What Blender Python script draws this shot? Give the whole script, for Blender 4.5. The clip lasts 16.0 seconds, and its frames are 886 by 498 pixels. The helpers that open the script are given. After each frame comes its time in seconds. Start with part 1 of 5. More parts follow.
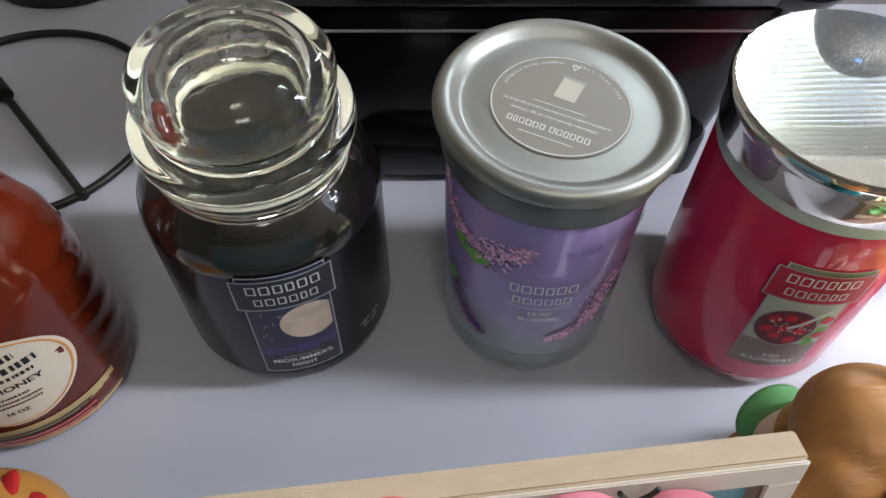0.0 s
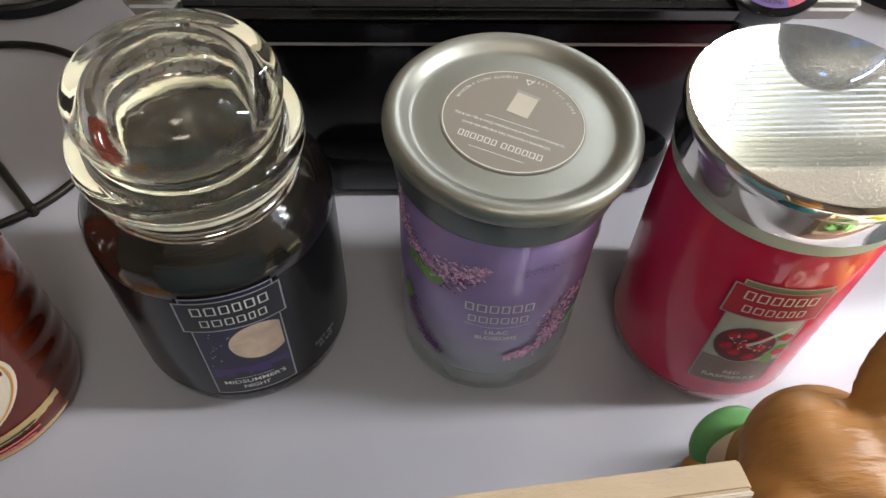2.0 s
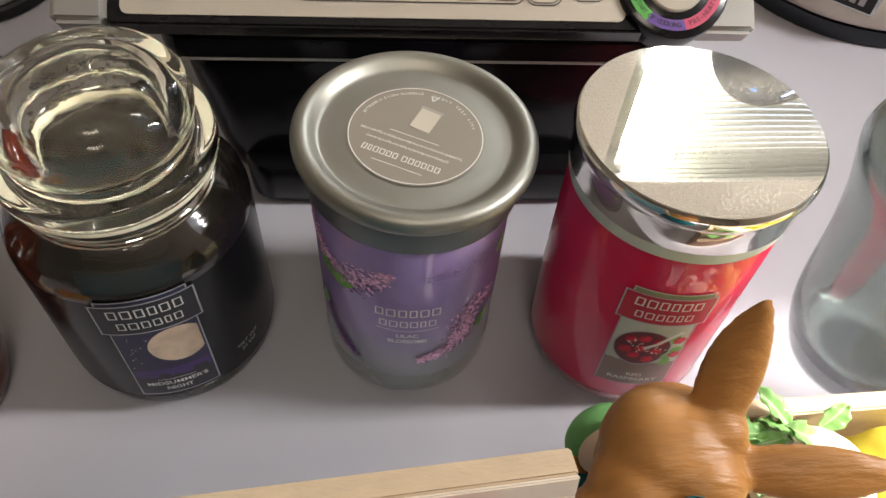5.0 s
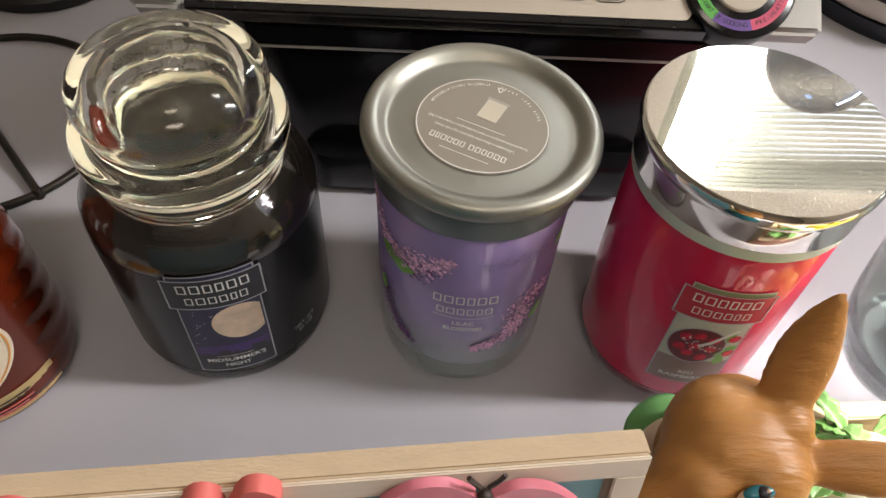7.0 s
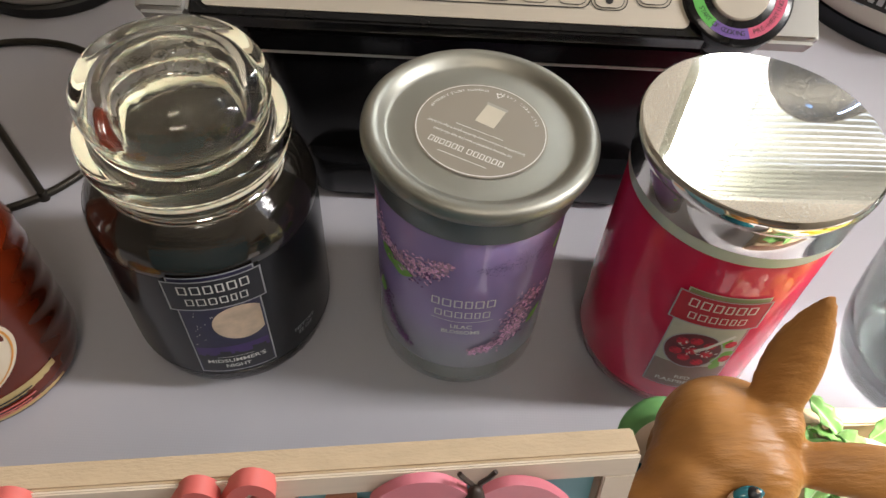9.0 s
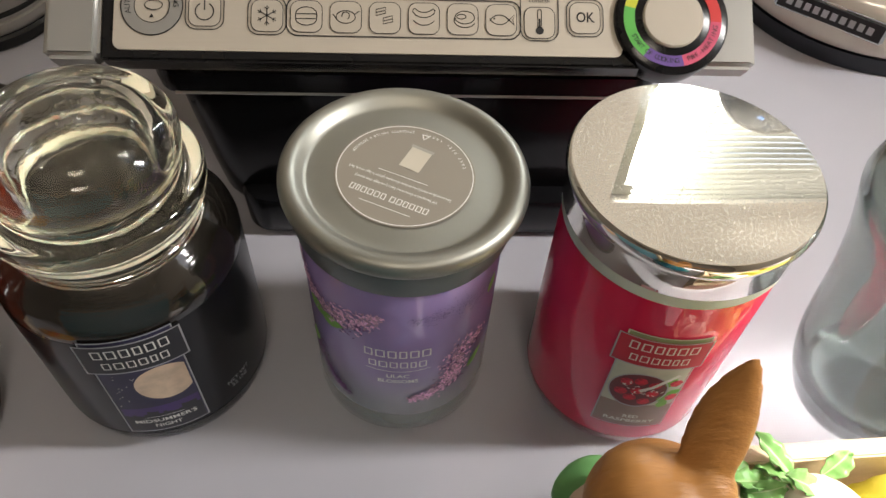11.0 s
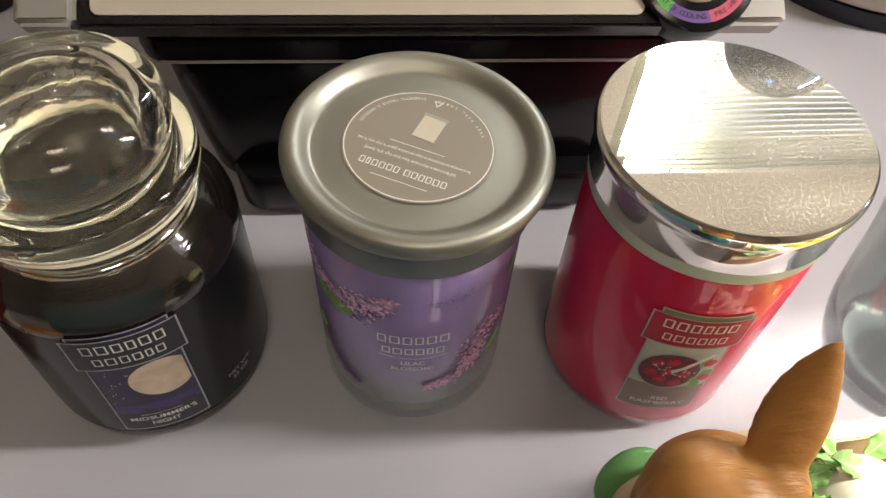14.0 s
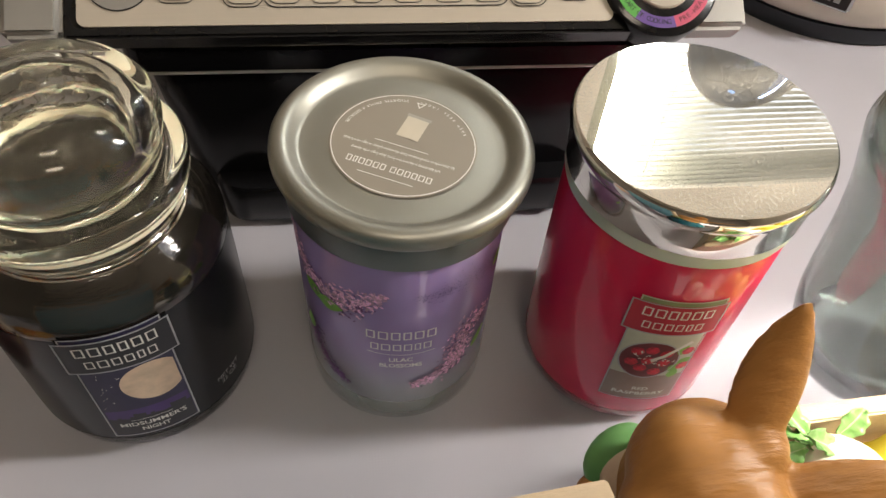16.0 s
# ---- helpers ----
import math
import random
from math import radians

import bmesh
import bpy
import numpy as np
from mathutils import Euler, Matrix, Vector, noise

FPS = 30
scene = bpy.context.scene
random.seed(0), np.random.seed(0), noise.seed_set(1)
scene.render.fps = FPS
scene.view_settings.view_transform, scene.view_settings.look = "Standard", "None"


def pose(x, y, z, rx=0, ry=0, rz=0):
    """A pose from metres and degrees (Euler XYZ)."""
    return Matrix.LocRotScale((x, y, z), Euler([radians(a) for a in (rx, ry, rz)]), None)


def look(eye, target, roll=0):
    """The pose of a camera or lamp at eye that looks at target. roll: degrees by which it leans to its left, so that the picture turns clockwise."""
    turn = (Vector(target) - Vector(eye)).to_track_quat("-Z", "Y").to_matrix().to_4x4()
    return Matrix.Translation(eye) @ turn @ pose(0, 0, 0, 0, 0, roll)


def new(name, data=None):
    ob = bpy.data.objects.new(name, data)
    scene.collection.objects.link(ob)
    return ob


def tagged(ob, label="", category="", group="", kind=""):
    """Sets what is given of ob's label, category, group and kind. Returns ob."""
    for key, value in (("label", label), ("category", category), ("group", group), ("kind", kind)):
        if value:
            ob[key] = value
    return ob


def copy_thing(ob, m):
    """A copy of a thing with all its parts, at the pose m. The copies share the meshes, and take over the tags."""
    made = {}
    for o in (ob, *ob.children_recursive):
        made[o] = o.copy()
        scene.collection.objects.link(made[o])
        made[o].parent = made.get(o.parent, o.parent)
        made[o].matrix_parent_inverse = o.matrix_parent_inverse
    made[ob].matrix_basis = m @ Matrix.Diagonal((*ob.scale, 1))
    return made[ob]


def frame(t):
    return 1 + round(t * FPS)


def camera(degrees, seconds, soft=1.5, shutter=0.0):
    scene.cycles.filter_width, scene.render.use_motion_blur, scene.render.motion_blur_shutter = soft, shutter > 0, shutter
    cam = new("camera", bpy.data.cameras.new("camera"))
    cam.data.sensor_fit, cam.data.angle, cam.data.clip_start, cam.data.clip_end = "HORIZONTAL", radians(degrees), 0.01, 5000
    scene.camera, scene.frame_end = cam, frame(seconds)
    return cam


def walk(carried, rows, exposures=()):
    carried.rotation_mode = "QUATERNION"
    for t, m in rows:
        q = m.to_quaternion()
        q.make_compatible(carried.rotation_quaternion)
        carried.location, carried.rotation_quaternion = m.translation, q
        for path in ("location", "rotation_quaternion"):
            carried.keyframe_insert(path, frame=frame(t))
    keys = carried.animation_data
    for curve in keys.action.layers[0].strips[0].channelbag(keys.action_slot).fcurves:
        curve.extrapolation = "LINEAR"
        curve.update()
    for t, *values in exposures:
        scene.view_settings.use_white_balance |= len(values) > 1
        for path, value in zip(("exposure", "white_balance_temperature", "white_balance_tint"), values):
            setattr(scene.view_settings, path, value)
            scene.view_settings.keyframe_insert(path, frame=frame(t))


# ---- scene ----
cam = camera(61.1, 16.0)
METRES, EYE, TILT, LEAN, TURN = 0.309, 0.356, -54.2, -0.6, -0.8
ROWS = [
    (0.0, 0.0, 0.0, 0.0, 0.0, 0.0, 0.0),
    (0.5, 0.0144, 0.0183, -0.0404, 0.22, -1.0, -1.28),
    (1.0, 0.0107, 0.0294, -0.0091, -0.38, -0.52, -1.58),
    (1.5, 0.0145, 0.0235, -0.0044, -0.97, 0.29, -1.32),
    (2.0, 0.038, 0.0236, 0.0103, -1.47, 0.79, 0.27),
    (2.5, 0.1449, 0.0341, 0.0283, -2.56, 0.82, 2.71),
    (3.0, 0.2037, 0.051, 0.0325, -3.96, 0.64, 3.66),
    (3.5, 0.1956, 0.0641, 0.0257, -4.48, 0.2, 2.96),
    (4.0, 0.1567, 0.0299, 0.0193, -4.14, 0.55, 1.45),
    (6.5, 0.1127, -0.0618, -0.0004, -1.34, 2.06, -1.17),
    (7.0, 0.0911, -0.0498, -0.0135, -0.86, 1.54, -2.21),
    (7.5, 0.1065, -0.0543, -0.0114, -0.55, 1.36, -2.24),
    (8.0, 0.1132, -0.0649, -0.0205, -0.35, 1.53, -2.26),
    (10.5, 0.0771, -0.0342, 0.0065, -1.07, 2.74, -3.25),
    (11.0, 0.1689, -0.0193, 0.0425, -2.04, 2.62, -0.34),
    (11.5, 0.1751, -0.0324, 0.047, -2.59, 2.55, 1.28),
    (12.0, 0.145, -0.0166, 0.0478, -2.36, 2.33, 1.07),
    (12.5, 0.1288, 0.011, 0.0275, -2.68, 1.8, 0.89),
    (13.0, 0.1148, 0.035, 0.0302, -3.09, 1.34, 0.96),
    (13.5, 0.1308, 0.0554, 0.0431, -3.2, 0.88, 1.12),
    (14.0, 0.1296, 0.0636, 0.048, -3.15, 0.76, 1.09),
    (14.5, 0.1212, 0.0578, 0.0436, -2.98, 0.91, 1.02),
    (15.0, 0.133, 0.0387, 0.036, -2.87, 1.45, 0.87),
    (15.5, 0.1248, 0.008, 0.0085, -3.47, 2.21, 0.64),
    (16.0, 0.1083, 0.0353, 0.0075, -5.27, 2.72, 2.61),
]
# seconds, stops, kelvin and tint: the clip's picture starts cool and turns warmer
TONE = [(0.0, 1.02, 5900, 8), (1.0, 1.06, 6400, 9), (3.2, 1.02, 6600, 8), (4.0, 1.02, 6800, 10), (7.0, 1.04, 7000, 12), (8.0, 1.04, 6900, 11), (11.4, 1.04, 7000, 10), (13.0, 1.04, 7400, 11), (16.0, 1.04, 7400, 11)]
walk(cam, [(t, pose(-0.0515, -0.221, EYE, TILT, LEAN, TURN) @ pose(METRES * x, METRES * y, METRES * z, 90 + pitch, roll, yaw)) for t, x, y, z, yaw, pitch, roll in ROWS], TONE)

# ---- light ----
SUN_AZ, SUN_EL = 86.0, 50.0  # degrees to the right of straight ahead, and above the horizon
world = bpy.data.worlds.new("world")
scene.world = world
world.use_nodes = True
wn = world.node_tree.nodes
sky = wn.new("ShaderNodeTexSky")
sky.sky_type, sky.sun_disc = "NISHITA", False
sky.sun_elevation, sky.sun_rotation = radians(SUN_EL), radians(SUN_AZ)
world.node_tree.links.new(sky.outputs[0], wn["Background"].inputs[0])
wn["Background"].inputs[1].default_value = 0.10
sun_dir = Vector((math.sin(radians(SUN_AZ)) * math.cos(radians(SUN_EL)), math.cos(radians(SUN_AZ)) * math.cos(radians(SUN_EL)), math.sin(radians(SUN_EL))))


def lamp(name, kind, power, m, color=(1, 1, 1), **more):
    data = bpy.data.lights.new(name, kind)
    data.energy, data.color = power, color
    for key, value in more.items():
        if key == "angle":
            data.angle = value
        if key == "size":
            data.size = value
        if key == "size_y":
            data.shape, data.size_y = "RECTANGLE", value
        if key == "disk":
            data.shape, data.size = "DISK", value
    ob = new(name, data)
    ob.matrix_world = m
    return ob


lamp("sun", "SUN", 5.0, look(sun_dir * 3, (0, 0, 0)), (1.0, 0.95, 0.86), angle=radians(0.5))
# daylight in the window's opening, and an unseen fill lamp added behind the camera
lamp("window_daylight", "AREA", 0.7, look((0.785, 0.87, 0.795), (0.785, 0.0, 0.795)), (0.86, 0.93, 1.0), size=0.80, size_y=0.62)
lamp("open_pane_daylight", "AREA", 6.5, look((0.487, 0.865, 0.795), (0.487, 0.0, 0.795)), (0.84, 0.92, 1.0), size=0.11, size_y=0.54)
lamp("rear_fill_light", "AREA", 3.4, look((0.10, -0.95, 1.66), (0.05, -0.5, 0.0)), (1.0, 0.91, 0.81), disk=0.45)
# Light in the made-up side opening, added so candle shadows fall to the left.
lamp("side_opening_light", "AREA", 13.5, look((1.33, -0.055, 1.12), (0.0, -0.055, 0.10)), (0.95, 0.96, 0.98), size=0.12, size_y=0.70)

# ---- materials ----


def mat(name, color, rough=0.5, metal=0.0, var=0.12, scale=60.0, bump=0.0, bump_scale=400.0, rough_var=0.0, trans=0.0, ior=1.47, coat=0.0, sss=0.0, stretch=(1, 1, 1), per=0.0, spec=0.5, rough_from=(0.35, 0.75)):
    m = bpy.data.materials.new(name)
    m.use_nodes = True
    nt = m.node_tree
    n, ln = nt.nodes, nt.links
    p = n["Principled BSDF"]
    co = n.new("ShaderNodeTexCoord")
    mp = n.new("ShaderNodeMapping")
    mp.inputs["Scale"].default_value = stretch
    ln.new(co.outputs["Object"], mp.inputs[0])
    big = n.new("ShaderNodeTexNoise")
    big.inputs["Scale"].default_value, big.inputs["Detail"].default_value = scale, 6
    ln.new(mp.outputs[0], big.inputs["Vector"])
    mix = n.new("ShaderNodeMix")
    mix.data_type = "RGBA"
    mix.inputs[6].default_value = (*[max(0, c * (1 - var)) for c in color], 1)
    mix.inputs[7].default_value = (*[min(1, c * (1 + var)) for c in color], 1)
    ln.new(big.outputs["Fac"], mix.inputs[0])
    out = mix.outputs[2]
    if per:
        geo = n.new("ShaderNodeNewGeometry")
        hsv = n.new("ShaderNodeHueSaturation")
        ramp = n.new("ShaderNodeMapRange")
        ramp.inputs["To Min"].default_value, ramp.inputs["To Max"].default_value = 1 - per, 1 + per
        ln.new(geo.outputs["Random Per Island"], ramp.inputs["Value"])
        ln.new(ramp.outputs[0], hsv.inputs["Value"])
        ln.new(out, hsv.inputs["Color"])
        out = hsv.outputs[0]
    ln.new(out, p.inputs["Base Color"])
    p.inputs["Roughness"].default_value = rough
    p.inputs["Metallic"].default_value = metal
    p.inputs["IOR"].default_value = ior
    p.inputs["Transmission Weight"].default_value = trans
    p.inputs["Coat Weight"].default_value = coat
    p.inputs["Specular IOR Level"].default_value = spec
    if sss:
        p.inputs["Subsurface Weight"].default_value = sss
        p.inputs["Subsurface Radius"].default_value = (0.02, 0.008, 0.006)
        p.inputs["Subsurface Scale"].default_value = 0.3
    if rough_var:
        r = n.new("ShaderNodeMapRange")
        r.inputs["From Min"].default_value, r.inputs["From Max"].default_value = rough_from
        r.inputs["To Min"].default_value, r.inputs["To Max"].default_value = rough, rough + rough_var
        fine = n.new("ShaderNodeTexNoise")
        fine.inputs["Scale"].default_value, fine.inputs["Detail"].default_value = scale * 0.6, 8
        ln.new(mp.outputs[0], fine.inputs["Vector"])
        ln.new(fine.outputs["Fac"], r.inputs["Value"])
        ln.new(r.outputs[0], p.inputs["Roughness"])
    if bump:
        small = n.new("ShaderNodeTexNoise")
        small.inputs["Scale"].default_value, small.inputs["Detail"].default_value = bump_scale, 4
        ln.new(mp.outputs[0], small.inputs["Vector"])
        b = n.new("ShaderNodeBump")
        b.inputs["Strength"].default_value, b.inputs["Distance"].default_value = bump, 0.001
        ln.new(small.outputs["Fac"], b.inputs["Height"])
        ln.new(b.outputs[0], p.inputs["Normal"])
    return m


def woven(name, color):
    """A fine woven cloth of two crossing threads, with faint stains."""
    m = mat(name, color, 0.75, var=0.05, scale=14)
    n, ln = m.node_tree.nodes, m.node_tree.links
    co = n.new("ShaderNodeTexCoord")
    waves = []
    for axis in ("X", "Y"):
        w = n.new("ShaderNodeTexWave")
        w.bands_direction = axis
        w.inputs["Scale"].default_value, w.inputs["Distortion"].default_value = 210, 0.6
        ln.new(co.outputs["Object"], w.inputs["Vector"])
        waves.append(w)
    add = n.new("ShaderNodeMath")
    ln.new(waves[0].outputs["Fac"], add.inputs[0])
    ln.new(waves[1].outputs["Fac"], add.inputs[1])
    b = n.new("ShaderNodeBump")
    b.inputs["Strength"].default_value, b.inputs["Distance"].default_value = 0.03, 0.0005
    ln.new(add.outputs[0], b.inputs["Height"])
    ln.new(b.outputs[0], n["Principled BSDF"].inputs["Normal"])
    return m


CLOTH = woven("white_cloth", (0.44, 0.43, 0.475))
GLASS = mat("clear_glass", (0.96, 0.98, 0.96), 0.02, trans=1.0, var=0.01)
BASE_GLASS = mat("greenish_base_glass", (0.62, 0.66, 0.64), 0.06, trans=0.6, var=0.08, coat=1.0)
RED_BASE = mat("pink_base_glass", (0.70, 0.22, 0.28), 0.06, trans=0.5, var=0.08, coat=1.0)
THICK_GLASS = mat("thick_glass", (0.94, 0.94, 0.89), 0.02, trans=1.0, var=0.02, bump=0.35, bump_scale=55, stretch=(1, 1, 2))
SMEAR = mat("smeared_wax", (0.020, 0.017, 0.014), 0.10, var=0.95, scale=38, coat=0.8, spec=0.6, bump=1.0, bump_scale=34, stretch=(1, 1, 5))
BLACK_WAX = mat("black_wax", (0.011, 0.012, 0.015), 0.35, var=0.4, scale=30, coat=0.45, spec=0.1)
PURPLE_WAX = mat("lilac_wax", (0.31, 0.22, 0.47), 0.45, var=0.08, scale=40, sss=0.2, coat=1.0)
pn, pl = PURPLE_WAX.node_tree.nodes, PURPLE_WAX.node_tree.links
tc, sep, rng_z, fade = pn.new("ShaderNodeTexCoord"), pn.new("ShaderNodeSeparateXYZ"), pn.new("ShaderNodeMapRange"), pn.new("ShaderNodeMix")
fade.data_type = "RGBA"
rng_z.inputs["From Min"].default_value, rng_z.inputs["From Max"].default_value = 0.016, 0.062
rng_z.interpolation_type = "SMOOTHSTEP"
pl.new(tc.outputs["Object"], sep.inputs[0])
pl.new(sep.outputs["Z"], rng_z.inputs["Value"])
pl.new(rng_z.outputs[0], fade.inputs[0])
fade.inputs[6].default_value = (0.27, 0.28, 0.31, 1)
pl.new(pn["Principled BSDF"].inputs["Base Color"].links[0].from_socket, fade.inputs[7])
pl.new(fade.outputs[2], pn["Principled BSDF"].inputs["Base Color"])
RED_WAX = mat("crimson_wax", (0.60, 0.008, 0.062), 0.45, var=0.14, scale=35, sss=0.12, coat=1.0, spec=0.3)
SILVER = mat("brushed_silver", (0.32, 0.316, 0.28), 0.42, 0.9, var=0.05, bump=0.03, bump_scale=900, rough_var=0.06)
SILVER_DARK = mat("dull_silver", (0.20, 0.22, 0.22), 0.42, 0.8, var=0.06, rough_var=0.1)
CHROME = mat("chrome", (0.86, 0.84, 0.78), 0.012, 1.0, var=0.02, rough_var=0.08, rough_from=(0.50, 0.80), scale=40)
cn, cl = CHROME.node_tree.nodes, CHROME.node_tree.links
dust, dust_range = cn.new("ShaderNodeTexNoise"), cn.new("ShaderNodeMapRange")
dust.inputs["Scale"].default_value, dust.inputs["Detail"].default_value, dust.inputs["Roughness"].default_value = 1100, 8, 0.7
dust_range.inputs["From Min"].default_value, dust_range.inputs["From Max"].default_value = 0.44, 0.66
dust_range.inputs["To Min"].default_value, dust_range.inputs["To Max"].default_value = 0.07, 0.36
cl.new(cn.new("ShaderNodeTexCoord").outputs["Object"], dust.inputs["Vector"])
cl.new(dust.outputs["Fac"], dust_range.inputs["Value"])
up_face, up_part, dust_lies, shine = cn.new("ShaderNodeNewGeometry"), cn.new("ShaderNodeSeparateXYZ"), cn.new("ShaderNodeMath"), cn.new("ShaderNodeMath")
dust_lies.operation, shine.operation = "MULTIPLY", "SUBTRACT"
up_round = cn.new("ShaderNodeMapRange")
up_round.inputs["From Min"].default_value, up_round.inputs["From Max"].default_value = 0.85, 0.99
cl.new(up_face.outputs["Normal"], up_part.inputs[0])
cl.new(up_part.outputs["Z"], up_round.inputs["Value"])
cl.new(up_round.outputs[0], dust_lies.inputs[0])
cl.new(dust_range.outputs[0], dust_lies.inputs[1])
shine.inputs[0].default_value = 1.0
cl.new(dust_lies.outputs[0], shine.inputs[1])
cl.new(shine.outputs[0], cn["Principled BSDF"].inputs["Metallic"])
GASKET = mat("pale_gasket", (0.62, 0.68, 0.58), 0.35, var=0.05)
CREAM_SEAL = mat("cream_seal", (0.56, 0.52, 0.40), 0.3, var=0.05, sss=0.2)
LID_PAPER = mat("taupe_paper", (0.25, 0.22, 0.18), 0.5, var=0.05)
WHITE_INK = mat("white_ink", (0.78, 0.76, 0.72), 0.5, var=0.03)
GREY_INK = mat("grey_ink", (0.42, 0.42, 0.45), 0.4, var=0.05)
BLACK_INK = mat("black_ink", (0.012, 0.012, 0.014), 0.4, var=0.1)
DARK_LABEL = mat("dark_label", (0.014, 0.014, 0.020), 0.3, var=0.15)
NIGHT_BLUE = mat("night_sky_print", (0.022, 0.018, 0.060), 0.3, var=0.5, scale=110)
NIGHT_PURPLE = mat("purple_haze_print", (0.055, 0.022, 0.14), 0.3, var=0.4, scale=120)
MOON = mat("moon_print", (0.68, 0.50, 0.36), 0.4, var=0.35, scale=150)
RED_LABEL = mat("red_label", (0.52, 0.020, 0.045), 0.3, var=0.06)
PALE_GREEN = mat("pale_green_print", (0.56, 0.56, 0.46), 0.35, var=0.2, scale=120)
LEAF_PRINT = mat("leaf_print", (0.17, 0.42, 0.06), 0.4, var=0.35, scale=160)
SAGE = mat("sage_print", (0.26, 0.30, 0.15), 0.4, var=0.2, scale=120)
MOCHA = mat("mocha_print", (0.30, 0.20, 0.17), 0.35, var=0.2, scale=120)
BERRY = mat("berry_print", (0.55, 0.015, 0.04), 0.35, var=0.4, scale=260, per=0.35)
BOWL_PRINT = mat("bowl_print", (0.17, 0.03, 0.04), 0.35, var=0.3, scale=150)
LILAC_PRINT = mat("lilac_petal_print", (0.80, 0.45, 0.66), 0.5, var=0.3, scale=200, per=0.5)
LILAC_DARK = mat("dark_petal_print", (0.14, 0.035, 0.17), 0.5, var=0.3, scale=200, per=0.5)
STAIN_PRINT = mat("grey_speckle_print", (0.12, 0.08, 0.20), 0.5, var=0.2, per=0.3)
HONEY = mat("honey", (0.105, 0.012, 0.003), 0.12, var=0.25, scale=40, coat=0.4)
HONEY_LABEL = mat("cream_paper", (0.72, 0.60, 0.46), 0.55, var=0.06, scale=90)
GOLD_LABEL = mat("gold_paper", (0.52, 0.38, 0.17), 0.45, 0.0, var=0.12)
ORANGE_INK = mat("orange_ink", (0.65, 0.28, 0.06), 0.5, var=0.06)
WIRE = mat("dark_wire", (0.045, 0.040, 0.034), 0.32, 0.8, var=0.2, rough_var=0.15)
STEEL = mat("satin_steel", (0.56, 0.54, 0.50), 0.34, 0.9, var=0.06, stretch=(1, 40, 40), scale=30, rough_var=0.1)
PANEL = mat("champagne_panel", (0.50, 0.45, 0.38), 0.45, 0.3, var=0.04, stretch=(1, 30, 30), scale=30)
GREY_PLASTIC = mat("silver_plastic", (0.33, 0.32, 0.30), 0.35, 0.4, var=0.04)
BLACK_PLASTIC = mat("black_plastic", (0.008, 0.008, 0.009), 0.14, var=0.2, rough_var=0.10, spec=0.32)
BLACK_MATT = mat("matt_black", (0.010, 0.010, 0.011), 0.5, var=0.2)
ENAMEL = mat("cream_enamel", (0.55, 0.50, 0.43), 0.22, 0.2, var=0.05, coat=0.4)
# Dark blue imitates the backlit mixer head mirrored in the chrome lid.
BACKLIT_METAL = mat("backlit_blue_metal", (0.012, 0.045, 0.13), 0.05, 0.95, var=0.3, scale=25)
RUBBER = mat("dark_rubber", (0.014, 0.018, 0.025), 0.5, var=0.15)
GREY_METAL = mat("grey_metal", (0.40, 0.42, 0.41), 0.10, 0.95, var=0.06, scale=25, rough_var=0.06, bump=0.5, bump_scale=22, stretch=(1, 1, 0.25))
SMOKE_GLASS = mat("smoky_green_glass", (0.52, 0.57, 0.545), 0.02, trans=1.0, var=0.06, bump=0.25, bump_scale=14, stretch=(1, 1, 0.5))
PINE = mat("raw_pine", (0.52, 0.40, 0.27), 0.65, var=0.16, scale=90, stretch=(1, 2.5, 2.5), bump=0.3, bump_scale=420)
PALE_WOOD = mat("whitewashed_wood", (0.70, 0.62, 0.52), 0.55, var=0.08, scale=60, stretch=(1, 10, 10))
TEAL_BOARD = mat("teal_board", (0.20, 0.46, 0.54), 0.55, var=0.12, scale=60)
CORAL = mat("coral_paint", (0.62, 0.135, 0.12), 0.45, var=0.12, scale=90)
PINK = mat("pink_paint", (0.66, 0.20, 0.26), 0.4, var=0.28, scale=70)
ROSE = mat("dusty_rose_paint", (0.46, 0.26, 0.30), 0.45, var=0.15)
PEACH = mat("peach_paint", (0.70, 0.30, 0.20), 0.5, var=0.08)
YELLOW = mat("yellow_paint", (0.66, 0.40, 0.08), 0.5, var=0.1)
GREEN = mat("green_paint", (0.12, 0.24, 0.06), 0.5, var=0.15)
DARK_BROWN = mat("dark_brown", (0.045, 0.030, 0.025), 0.5, var=0.2)
FAWN = mat("fawn_brown", (0.43, 0.195, 0.055), 0.42, var=0.28, scale=60, bump=0.8, bump_scale=150, stretch=(0.6, 2.6, 1))
MUZZLE = mat("cream_muzzle", (0.62, 0.44, 0.32), 0.45, var=0.12)
TEAL_GLAZE = mat("teal_glaze", (0.015, 0.14, 0.18), 0.25, var=0.3, coat=0.3)
GREEN_GLAZE = mat("green_glaze", (0.15, 0.38, 0.13), 0.3, var=0.35, scale=80)
VIOLET = mat("violet_glaze", (0.16, 0.09, 0.22), 0.3, var=0.3)
WHITE_GLAZE = mat("white_glaze", (0.75, 0.73, 0.70), 0.25, var=0.05)
LEMON = mat("lemon_skin", (0.75, 0.66, 0.08), 0.4, var=0.15, scale=50, bump=0.4, bump_scale=300)
LEAF = mat("green_leaf", (0.20, 0.42, 0.13), 0.3, var=0.35, scale=60, per=0.35)
LEAF_RIB = mat("pale_leaf_rib", (0.45, 0.60, 0.32), 0.35, var=0.1)
CREAM_FRUIT = mat("cream_fruit", (0.80, 0.78, 0.66), 0.35, var=0.12, scale=40)
OCHRE = mat("ochre_glaze", (0.56, 0.26, 0.05), 0.3, var=0.2, scale=60)
